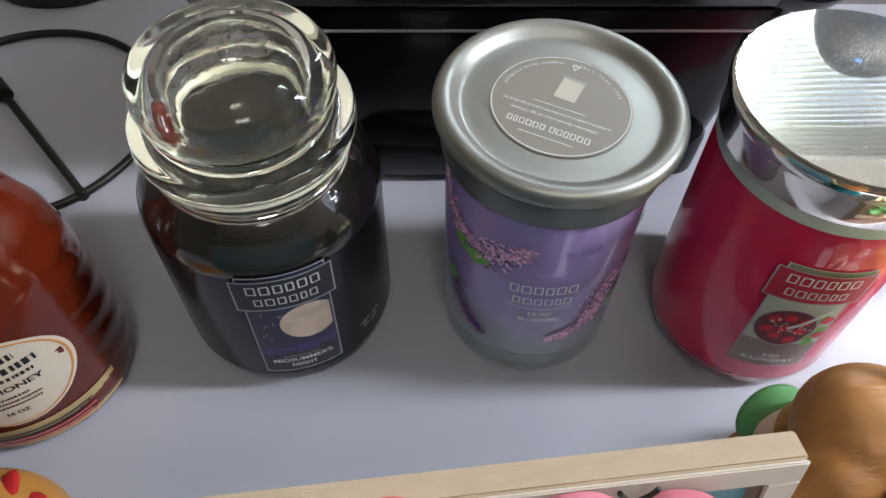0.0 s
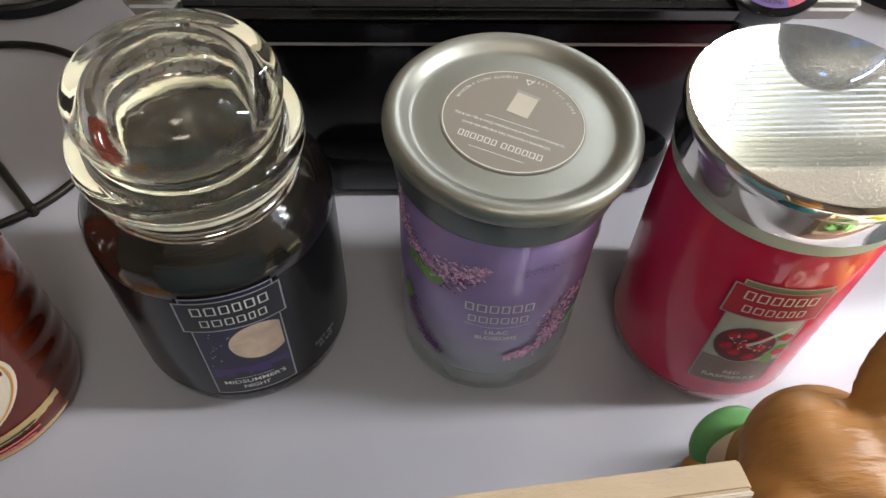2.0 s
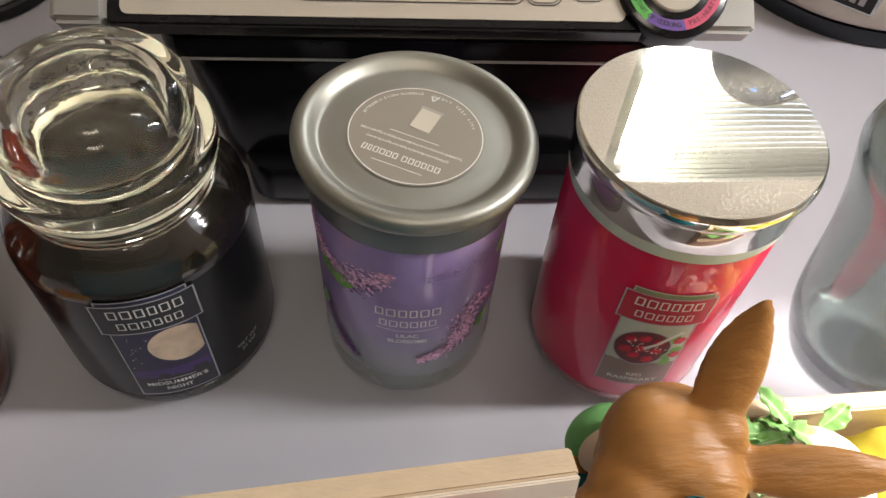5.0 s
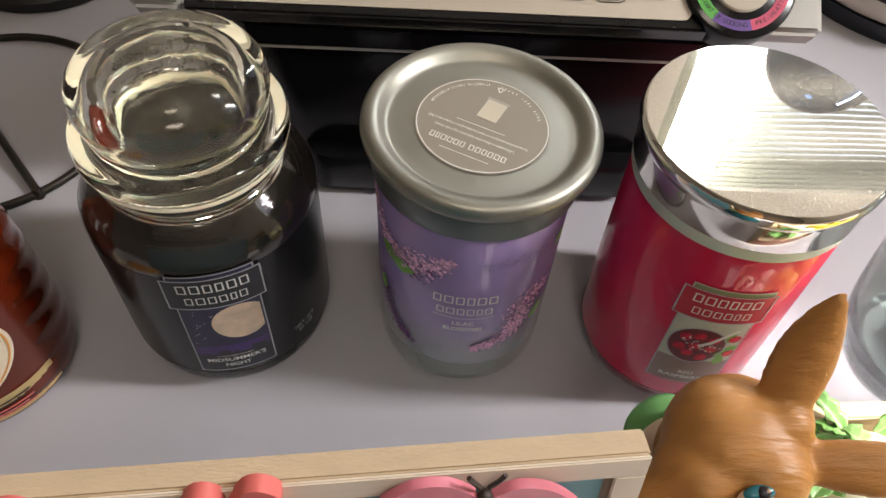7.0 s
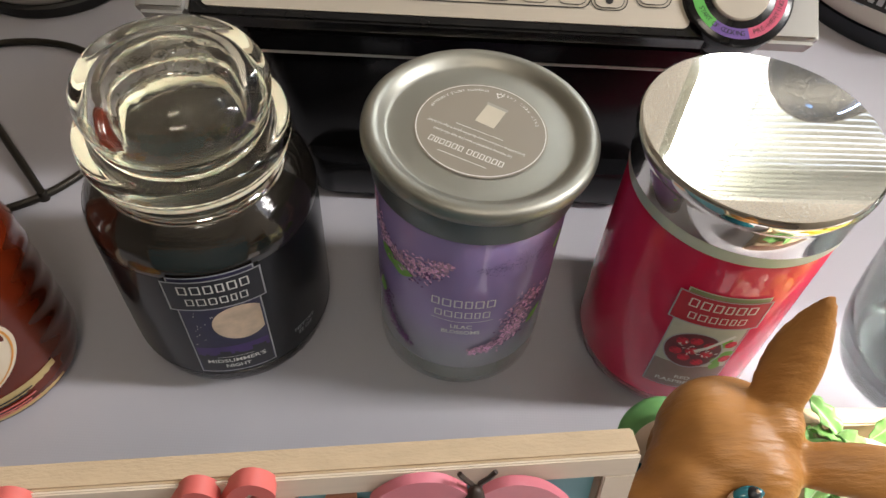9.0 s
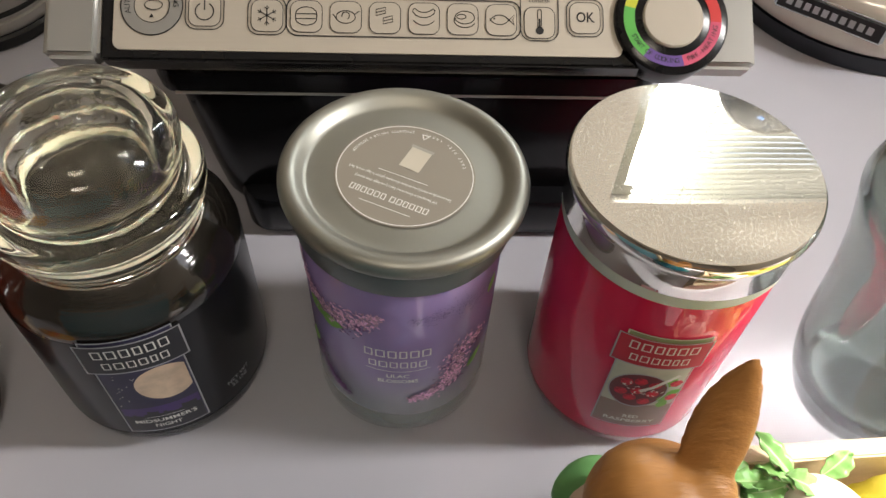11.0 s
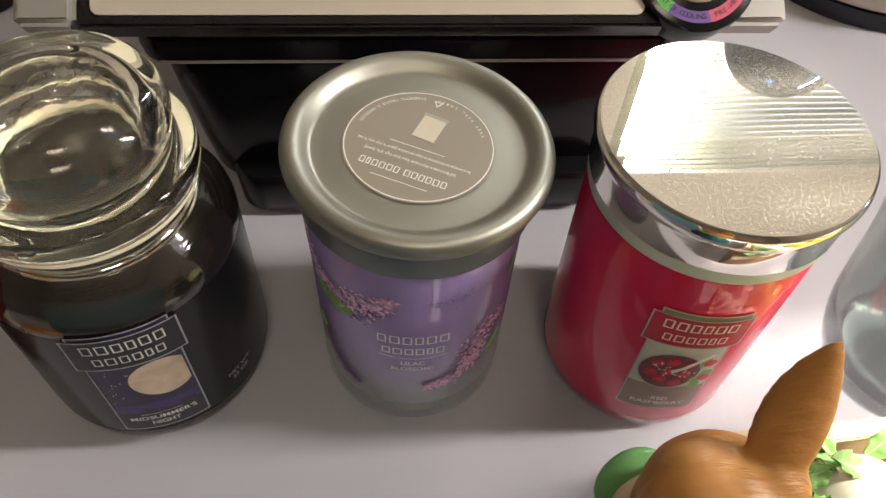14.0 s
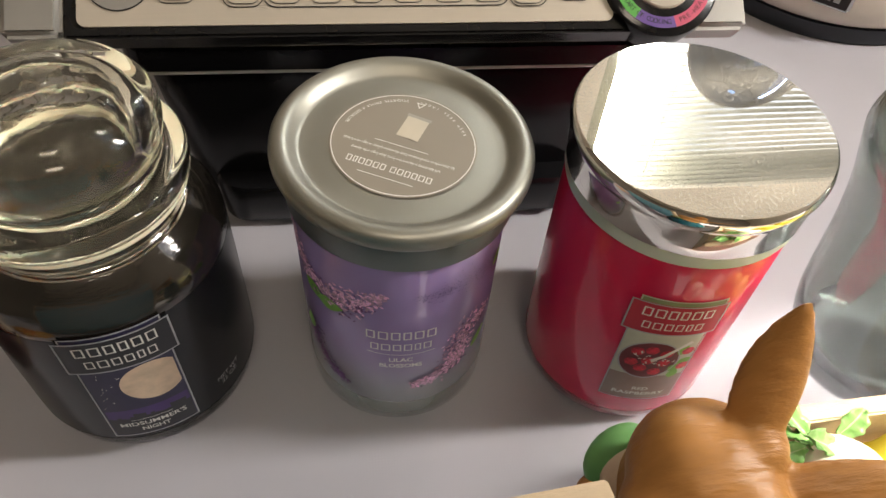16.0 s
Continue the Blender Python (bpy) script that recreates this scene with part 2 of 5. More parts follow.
RED_GLAZE = mat("red_glaze", (0.55, 0.02, 0.02), 0.3, var=0.2)
# For unseen walls: dark tone cuts the fill and the jar's reflections.
WALL_DIM = mat("taupe_wall", (0.20, 0.17, 0.145), 0.7, var=0.08, scale=8, bump=0.1, bump_scale=200)
WALL = mat("beige_wall", (0.66, 0.60, 0.52), 0.8, var=0.05, scale=8, bump=0.1, bump_scale=200)
CEILING = mat("cream_ceiling", (0.78, 0.72, 0.60), 0.85, var=0.03, scale=8)
FLOOR = mat("oak_floor", (0.30, 0.19, 0.10), 0.45, var=0.25, scale=9, stretch=(1, 8, 1))
BLIND = mat("cream_blind", (0.26, 0.25, 0.195), 0.5, var=0.03)
HUES = [mat("dial_" + n, c, 0.35, var=0.08) for n, c in (("yellow", (0.55, 0.55, 0.05)), ("green", (0.10, 0.42, 0.08)), ("violet", (0.14, 0.07, 0.30)), ("pink", (0.60, 0.08, 0.16)), ("red", (0.58, 0.03, 0.03)))]

# ---- mesh helpers ----


def part(name, bm, material, parent=None, label="", smooth=True, m=None):
    """Links a bmesh (or a mesh) as one object under a thing or a part."""
    if isinstance(bm, bmesh.types.BMesh):
        me = bpy.data.meshes.new(name)
        bm.normal_update()
        bm.to_mesh(me)
        bm.free()
    else:
        me = bm
    for x in material if isinstance(material, (list, tuple)) else [material]:
        me.materials.append(x)
    if smooth:
        for f in me.polygons:
            f.use_smooth = True
        me.set_sharp_from_angle(angle=radians(40))
    ob = new(name, me)
    if parent:
        ob.parent = parent
    if m is not None:
        ob.matrix_basis = m
    return tagged(ob, label)


def thing(name, m, label, category, group="", kind=""):
    ob = new(name)
    ob.empty_display_size = 0.01
    ob.matrix_basis = m
    return tagged(ob, label, category, group, kind)


def lathe(prof, n=72, rx=1.0, ry=1.0):
    bm = bmesh.new()
    rings = []
    for r, z in prof:
        if r < 1e-6:
            rings.append([bm.verts.new((0, 0, z))])
        else:
            rings.append([bm.verts.new((rx * r * math.cos(2 * math.pi * i / n), ry * r * math.sin(2 * math.pi * i / n), z)) for i in range(n)])
    for a, b in zip(rings, rings[1:]):
        for i in range(n):
            j = (i + 1) % n
            if len(a) == 1:
                bm.faces.new((a[0], b[j], b[i]))
            elif len(b) == 1:
                bm.faces.new((a[i], a[j], b[0]))
            else:
                bm.faces.new((a[i], a[j], b[j], b[i]))
    bmesh.ops.recalc_face_normals(bm, faces=bm.faces)
    return bm


def rounded(pts, steps=4):
    """A profile with its inner corners softened."""
    for _ in range(steps // 2):
        out = [pts[0]]
        for a, b in zip(pts, pts[1:]):
            out += [(a[0] * 0.75 + b[0] * 0.25, a[1] * 0.75 + b[1] * 0.25), (a[0] * 0.25 + b[0] * 0.75, a[1] * 0.25 + b[1] * 0.75)]
        pts = out + [pts[-1]]
    return pts


def box(x0, x1, y0, y1, z0, z1, bevel=0.0, seg=2):
    bm = bmesh.new()
    bmesh.ops.create_cube(bm, size=1)
    for v in bm.verts:
        v.co = Vector((x0 if v.co.x < 0 else x1, y0 if v.co.y < 0 else y1, z0 if v.co.z < 0 else z1))
    if bevel:
        bmesh.ops.bevel(bm, geom=bm.edges[:], offset=bevel, segments=seg, affect="EDGES")
    return bm


def merge(*bms):
    out = bmesh.new()
    for b in bms:
        me = bpy.data.meshes.new("joined")
        b.to_mesh(me)
        b.free()
        out.from_mesh(me)
        bpy.data.meshes.remove(me)
    return out


def tube(points, r, closed=False, n=10):
    """A round wire through points."""
    bm = bmesh.new()
    pts = [Vector(p) for p in points]
    rings = []
    for i, p in enumerate(pts):
        a = pts[i - 1] if i or closed else p
        b = pts[(i + 1) % len(pts)] if i + 1 < len(pts) or closed else p
        d = (b - a).normalized()
        u = d.cross(Vector((0, 0, 1)) if abs(d.z) < 0.9 else Vector((1, 0, 0))).normalized()
        v = d.cross(u)
        rings.append([bm.verts.new(p + r * (math.cos(2 * math.pi * k / n) * u + math.sin(2 * math.pi * k / n) * v)) for k in range(n)])
    pairs = list(zip(rings, rings[1:])) + ([(rings[-1], rings[0])] if closed else [])
    for a, b in pairs:
        for k in range(n):
            bm.faces.new((a[k], a[(k + 1) % n], b[(k + 1) % n], b[k]))
    if not closed:
        bm.faces.new(rings[0][::-1])
        bm.faces.new(rings[-1])
    bmesh.ops.recalc_face_normals(bm, faces=bm.faces)
    return bm


# flat shapes in a (u, v) plane, later laid on a cylinder or a plane


def flat_rect(u0, u1, v0, v1, step=0.003):
    bm = bmesh.new()
    nu, nv = max(1, int(abs(u1 - u0) / step)), 1
    grid = [[bm.verts.new((u0 + (u1 - u0) * i / nu, v0 + (v1 - v0) * j / nv, 0)) for i in range(nu + 1)] for j in range(nv + 1)]
    for j in range(nv):
        for i in range(nu):
            bm.faces.new((grid[j][i], grid[j][i + 1], grid[j + 1][i + 1], grid[j + 1][i]))
    return bm


def flat_disc(u, v, r, r0=0.0, n=40, a0=0.0, a1=360.0, rv=None):
    bm = bmesh.new()
    rv = rv or r
    full = a1 - a0 >= 360
    steps = n if full else max(3, int(n * (a1 - a0) / 360))
    angles = [radians(a0 + (a1 - a0) * i / steps) for i in range(steps if full else steps + 1)]
    levels = [1.0, 0.66, 0.33] if r0 == 0 else [1.0, r0 / r]
    rings = [[bm.verts.new((u + r * k * math.cos(a), v + rv * k * math.sin(a), 0)) for a in angles] for k in levels]
    count = len(angles) if full else len(angles) - 1
    for a, b in zip(rings, rings[1:]):
        for i in range(count):
            j = (i + 1) % len(angles)
            bm.faces.new((a[i], a[j], b[j], b[i]))
    if r0 == 0:
        c = bm.verts.new((u, v, 0))
        for i in range(count):
            bm.faces.new((rings[-1][i], rings[-1][(i + 1) % len(angles)], c))
    bmesh.ops.recalc_face_normals(bm, faces=bm.faces)
    return bm


def outline(u0, u1, v0, v1, w):
    return merge(flat_rect(u0, u1, v1 - w, v1), flat_rect(u0, u1, v0, v0 + w), flat_rect(u0, u0 + w, v0 + w, v1 - w), flat_rect(u1 - w, u1, v0 + w, v1 - w))


def flat_text(words, size, u=0.0, v=0.0, width=None, turn=0.0, thick=0.0):
    """Words centred on (u, v) as a flat bmesh; size is the height of the capitals."""
    data = bpy.data.curves.new("words", "FONT")
    data.body, data.size, data.align_x, data.align_y = words, size / 0.7, "CENTER", "CENTER"
    data.resolution_u = 3
    data.offset = thick
    ob = bpy.data.objects.new("words", data)
    scene.collection.objects.link(ob)
    bpy.context.view_layer.update()
    me = bpy.data.meshes.new_from_object(ob.evaluated_get(bpy.context.evaluated_depsgraph_get()))
    bpy.data.objects.remove(ob)
    bpy.data.curves.remove(data)
    bm = bmesh.new()
    bm.from_mesh(me)
    bpy.data.meshes.remove(me)
    xs = [q.co.x for q in bm.verts]
    k = width / (max(xs) - min(xs)) if width else 1.0
    for q in bm.verts:
        q.co.x *= k
    bm.transform(Matrix.Translation((u, v, 0)) @ Matrix.Rotation(radians(turn), 4, "Z"))
    return bm


def mark_bars(rows, lay, parent, m=None):
    """Words that are not lettered: rows of plain boxes (widths, gap, height, u, v), each a part."""
    for widths, gap, h, u, v in rows:
        x = u - (sum(widths) + gap * (len(widths) - 1)) / 2
        for w in widths:
            part("brand_box", lay(outline(x, x + w, v - h * 0.46, v + h * 0.46, h * 0.11)), WHITE_INK, parent, m=m)
            x += w + gap


def on_cylinder(bm, R, middle):
    """Wraps (u, v) round an upright cylinder: u = 0 lies at the angle middle (degrees), v is the height."""
    for q in bm.verts:
        a = radians(middle) + q.co.x / R
        q.co = Vector((R * math.cos(a) , R * math.sin(a), q.co.y))
    return bm


def stroke(points, w, n_cap=6):
    """A flat band of width w along points in the (u, v) plane."""
    bm = bmesh.new()
    pts = [Vector((*p, 0)) for p in points]
    left, right = [], []
    for i, p in enumerate(pts):
        d = (pts[min(i + 1, len(pts) - 1)] - pts[max(i - 1, 0)]).normalized()
        s = Vector((-d.y, d.x, 0)) * w / 2
        left.append(bm.verts.new(p + s))
        right.append(bm.verts.new(p - s))
    for i in range(len(pts) - 1):
        bm.faces.new((left[i], right[i], right[i + 1], left[i + 1]))
    bmesh.ops.recalc_face_normals(bm, faces=bm.faces)
    return bm


def slab(bm, depth):
    """Gives a flat bmesh a thickness, upwards."""
    got = bmesh.ops.extrude_face_region(bm, geom=bm.faces[:])
    bmesh.ops.translate(bm, verts=[g for g in got["geom"] if isinstance(g, bmesh.types.BMVert)], vec=(0, 0, depth))
    bmesh.ops.recalc_face_normals(bm, faces=bm.faces)
    return bm


# ---- the room ----


def structure(name, bm, material, label, category, smooth=False):
    return tagged(part(name, bm, material, None, smooth=smooth), label, category, kind="structure")


FL, CL = -0.75, 1.75  # floor and ceiling heights; the table top is at 0
structure("floor", box(-1.7, 1.35, -2.2, 1.0, FL - 0.1, FL), FLOOR, "brown oak floor under the table", "floor")
structure("ceiling", box(-1.7, 1.35, -2.2, 1.0, CL, CL + 0.1), CEILING, "plain cream painted ceiling of the room", "ceiling")
WX0, WX1, WZ0, WZ1, WY = 0.42, 1.15, 0.52, 1.07, 0.80
structure("wall_north", merge(box(-1.7, WX0, WY, WY + 0.1, FL, CL), box(WX1, 1.35, WY, WY + 0.1, FL, CL), box(WX0, WX1, WY, WY + 0.1, FL, WZ0), box(WX0, WX1, WY, WY + 0.1, WZ1, CL)), WALL, "plain beige wall with one window", "wall")
# South and west walls are unseen, kept dark to deepen the shadows.
structure("wall_south", box(-1.7, 1.35, -2.3, -2.2, FL, CL), WALL_DIM, "plain taupe unseen wall behind, toned dark to cut fill light", "wall")
structure("wall_west", box(-1.8, -1.7, -2.3, 1.0, FL, CL), WALL_DIM, "plain taupe unseen side wall, toned dark to cut fill light", "wall")
# Made-up opening in the unseen side wall, sized to place the sun patch.
EY0, EY1, EZ0, EZ1 = -0.36, 0.01, 0.45, 1.57
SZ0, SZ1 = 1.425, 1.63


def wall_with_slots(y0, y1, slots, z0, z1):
    """The rest of the unseen side wall, with slots added to throw sun bars on the chrome lid."""
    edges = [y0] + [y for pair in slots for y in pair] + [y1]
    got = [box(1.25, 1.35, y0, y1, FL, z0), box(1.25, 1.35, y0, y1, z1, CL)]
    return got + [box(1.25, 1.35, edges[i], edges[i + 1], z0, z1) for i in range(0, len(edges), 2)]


# The last box steps the opening to keep sun off the cloth.
structure("wall_east", merge(box(1.25, 1.35, -2.3, EY0, FL, CL), *wall_with_slots(EY1, 1.0, ((0.031, 0.046), (0.055, 0.079), (0.088, 0.110)), SZ0, SZ1), box(1.25, 1.35, EY0, EY1, FL, EZ0), box(1.25, 1.35, EY0, EY1, EZ1, CL), box(1.25, 1.35, -0.045, EY1, 1.47, EZ1)), WALL, "plain beige unseen side wall with openings added to shape the sunlight", "wall")

win = thing("window_1", pose(0, WY, 0), "white framed window with an open slatted blind", "window", kind="structure")
part("window_frame", merge(box(WX0, WX0 + 0.03, 0.02, 0.06, WZ0, WZ1), box(WX1 - 0.03, WX1, 0.02, 0.06, WZ0, WZ1), box(WX0 + 0.03, WX1 - 0.03, 0.02, 0.06, WZ1 - 0.03, WZ1), box(WX0 + 0.03, WX1 - 0.03, 0.02, 0.06, WZ0, WZ0 + 0.03)), BLIND, win, smooth=False)
slat = bpy.data.meshes.new("slat")
sb = box(WX0 + 0.032, WX1 - 0.032, -0.0060, 0.0060, -0.0004, 0.0004)
sb.to_mesh(slat)
sb.free()
slat.materials.append(BLIND)
for i in range(37):
    ob = new("slat", slat)
    ob.parent = win
    ob.matrix_basis = pose(0, -0.016, WZ1 - 0.035 - i * 0.0135, 8, 0, 0)
for x in (WX0 + 0.13, WX1 - 0.13):
    part("ladder_cord", tube([(x, -0.016, WZ0 + 0.03), (x, -0.016, WZ1 - 0.02)], 0.0009, n=6), BLIND, win)

# Unseen fixture, added to go with the rear fill light.
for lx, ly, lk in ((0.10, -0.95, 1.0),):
    added_lamp = thing("added_ceiling_lamp", pose(lx, ly, CL), "round white ceiling lamp shade, unseen, added with the fill light", "lamp")
    part("shade", lathe([(0, -0.06), (0.12 * lk, -0.058), (0.22 * lk, -0.045), (0.26 * lk, 0.0)]), WHITE_GLAZE, added_lamp)

# ---- table ----
table = thing("table", pose(0, 0, FL), "table with a white woven cloth surface", "table")
part("tabletop", box(-0.75, 1.1, -0.48, 0.74, 0.715, 0.75, 0.004), CLOTH, table)
for x in (-0.7, 1.05):
    for y in (-0.43, 0.69):
        part("leg", box(x - 0.03, x + 0.03, y - 0.03, y + 0.03, 0, 0.715, 0.003), PALE_WOOD, table)

# ---- black jar candle ----


def jar_candle(x, y):
    t = thing("jar_candle", pose(x, y, 0.006), "black wax candle in a glass jar with glass lid", "candle")
    R = 0.0535
    base = [(0, -0.006), (0.0455, -0.006), (0.0490, -0.0045), (0.0512, -0.001), (0.0527, 0.005), (0.0533, 0.0095), (0.0500, 0.0093), (0, 0.009)]
    part("glass_base", lathe(base, 96), GLASS, t, "thick clear glass base").visible_shadow = False
    neck = [(0.0412, 0.1146), (0.0405, 0.118), (0.0418, 0.1195), (0.0428, 0.1215), (0.042, 0.1235), (0.040, 0.1242), (0.0385, 0.1235), (0.0378, 0.1150), (0.0412, 0.1146)]
    part("glass_neck", lathe(neck, 96), GLASS, t, "clear glass neck with a rolled rim").visible_shadow = False
    wax = [(0, 0.0095), (0.0500, 0.0098), (0.0533, 0.0100), (0.0535, 0.02), (0.0535, 0.0935), (0.0400, 0.0940), (0, 0.0945)]
    part("wax", lathe(wax, 96), BLACK_WAX, t, "black wax behind glossy glass")
    shoulder = [(0.0380, 0.0945), (0.0534, 0.0937), (0.0535, 0.096), (0.0525, 0.101), (0.0495, 0.1065), (0.0448, 0.111), (0.0414, 0.1143), (0.0385, 0.1140), (0.0370, 0.1090), (0.020, 0.1060), (0.008, 0.1066), (0, 0.1064)]
    part("smeared_shoulder", lathe(shoulder, 96), SMEAR, t, "glossy glass shoulder with smeared dark wax")
    part("wick", tube([(0.002, 0, 0.105), (0.0025, 0.001, 0.109), (0.004, 0.001, 0.112)], 0.0009, n=6), WHITE_INK, t, "short cream cotton wick")
    part("seal", lathe([(0.0360, 0.1215), (0.0380, 0.1246), (0.0432, 0.1250), (0.0440, 0.1262), (0.0432, 0.1275), (0.0375, 0.1278), (0.0355, 0.1245), (0.0360, 0.1215)], 72), CREAM_SEAL, t, "cream plastic sealing ring")
    lid_prof = [(0, 0.1690), (0.018, 0.1688), (0.028, 0.1680), (0.0350, 0.1660), (0.0390, 0.1615), (0.0402, 0.1560), (0.0396, 0.1500), (0.0378, 0.1450), (0.0372, 0.1432), (0.0385, 0.1410), (0.0428, 0.1398), (0.0450, 0.1385), (0.0458, 0.1350), (0.0457, 0.1310), (0.0446, 0.1285), (0.0420, 0.1280), (0.0375, 0.1280), (0.0355, 0.1265), (0.0345, 0.1150), (0.0335, 0.1140)]
    lid_in = [(0.0318, 0.1150), (0.0315, 0.1320), (0.0300, 0.1450), (0.0312, 0.1530), (0.0285, 0.1600), (0.0200, 0.1635), (0, 0.1645)]
    lid = part("lid", lathe(rounded(lid_prof, 2) + rounded(lid_in, 2), 96), THICK_GLASS, t, "heavy clear glass stopper lid")
    lid.visible_shadow = False
    # raised moulded marks on the lid's far inner wall
    for row, z in enumerate((0.158, 0.149, 0.140)):
        for k in range(3):
            a = radians(72 + 20 * k + 4 * row)
            c, out, up = Vector((0.0300 * math.cos(a), 0.0300 * math.sin(a), z)), Vector((-math.sin(a), math.cos(a), 0)), Vector((0, 0, 1))
            part("moulded_mark", tube([tuple(c + 0.0036 * math.cos(q) * out + 0.0032 * math.sin(q) * up) for q in [i * math.pi / 9 for i in range(15)]], 0.0007, n=6), THICK_GLASS, lid).visible_shadow = False
    mid, e = -75.0, R + 0.0004
    label = part("label", on_cylinder(flat_rect(-0.0185, 0.0185, 0.0145, 0.0712), e, mid), NIGHT_BLUE, t, "dark blue label with a full moon")
    part("haze", on_cylinder(flat_rect(-0.0178, 0.0178, 0.028, 0.037), e + 0.0001, mid), NIGHT_PURPLE, label)
    rng = random.Random(4)
    trees = merge(*[flat_rect(-0.0178 + i * 0.00178, -0.0178 + (i + 1) * 0.00178, 0.0152, 0.029 + rng.uniform(0, 0.0045)) for i in range(20)])
    part("treeline", on_cylinder(trees, e + 0.00015, mid), DARK_LABEL, label)
    moon = flat_disc(0.0075, 0.0560, 0.0137, n=56)
    bmesh.ops.bisect_plane(moon, geom=moon.verts[:] + moon.edges[:] + moon.faces[:], plane_co=(0.0176, 0, 0), plane_no=(1, 0, 0), clear_outer=True)
    part("moon", on_cylinder(moon, e + 0.0002, mid), MOON, label, "pale orange printed moon")
    part("star", on_cylinder(merge(*[flat_disc(rng.uniform(-0.017, -0.004), rng.uniform(0.039, 0.068), 0.0002 + 0.0002 * rng.random(), n=6) for _ in range(14)]), e + 0.0002, mid), WHITE_INK, label)
    part("border", on_cylinder(outline(-0.0192, 0.0192, 0.0138, 0.0716, 0.0007), e + 0.0003, mid), GREY_INK, label)
    back = part("rear_plate", on_cylinder(flat_rect(-0.0192, 0.0192, 0.0725, 0.0960), e + 0.0003, mid), NIGHT_BLUE, label)
    part("rear_plate_border", on_cylinder(outline(-0.0192, 0.0192, 0.0725, 0.0960, 0.0007), e + 0.0005, mid), GREY_INK, label)
    part("title_plate", on_cylinder(flat_rect(-0.0222, 0.0222, 0.0712, 0.0933), e + 0.0006, mid), DARK_LABEL, label)
    part("title_border", on_cylinder(outline(-0.0222, 0.0222, 0.0712, 0.0933, 0.0008), e + 0.0008, mid), GREY_INK, label)
    mark_bars((([0.0042, 0.0044, 0.0040, 0.0036, 0.0042, 0.0042], 0.0014, 0.0066, 0, 0.0868), ([0.0036, 0.0040, 0.0036, 0.0036, 0.0028, 0.0036], 0.0013, 0.0056, 0, 0.0778)), lambda q: on_cylinder(q, e + 0.0009, mid), label)
    part("scent_name", on_cylinder(merge(flat_text("MIDSUMMER'S", 0.0031, 0, 0.0240, width=0.0290, thick=0.00006), flat_text("NIGHT", 0.0030, 0, 0.0190, width=0.0125, thick=0.00006), flat_rect(-0.009, 0.009, 0.0275, 0.0278)), e + 0.0004, mid), WHITE_INK, label)
    part("net_weight", on_cylinder(merge(flat_text("NET WT", 0.0027, 0, 0.0255), flat_text("22 OZ", 0.0027, 0, 0.0215)), R + 0.0004, -33), GREY_INK, t)
    return t


jar_candle(-0.127, 0.002)

# ---- lilac tumbler candle ----


def petals(spots, count, seed, size):
    """Small pointed petals strewn round a chain of spots (u, v, spread)."""
    rng, bm = random.Random(seed), bmesh.new()
    for _ in range(count):
        k = rng.uniform(0, len(spots) - 1.001)
        a, b, f = spots[int(k)], spots[int(k) + 1], k % 1
        sp = a[2] * (1 - f) + b[2] * f
        u, v = a[0] * (1 - f) + b[0] * f + rng.gauss(0, sp * 0.5), a[1] * (1 - f) + b[1] * f + rng.gauss(0, sp * 0.5)
        L, w, t = size * rng.uniform(0.6, 1.2), size * rng.uniform(0.28, 0.5), rng.uniform(0, math.pi)
        c, s = math.cos(t), math.sin(t)
        lift = rng.uniform(0, 0.00015)
        bm.faces.new([bm.verts.new((u + c * p - s * q, v + s * p + c * q, lift)) for p, q in ((-L / 2, 0), (-L * 0.1, -w / 2), (L / 2, 0), (-L * 0.1, w / 2))])
    return bm


def leaf_shape(u, v, L, w, turn):
    bm = bmesh.new()
    n, t = 8, radians(turn)
    top = [(L * i / n, w / 2 * math.sin(math.pi * (i / n) ** 0.8)) for i in range(n + 1)]
    pts = top + [(p, -q) for p, q in top[-2:0:-1]]
    bm.faces.new([bm.verts.new((u + p * math.cos(t) - q * math.sin(t), v + p * math.sin(t) + q * math.cos(t), 0)) for p, q in pts])
    return bm


def on_cylinder_lift(bm, R, middle):
    for q in bm.verts:
        a, r = radians(middle) + q.co.x / R, R + q.co.z
        q.co = Vector((r * math.cos(a), r * math.sin(a), q.co.y))
    return bm


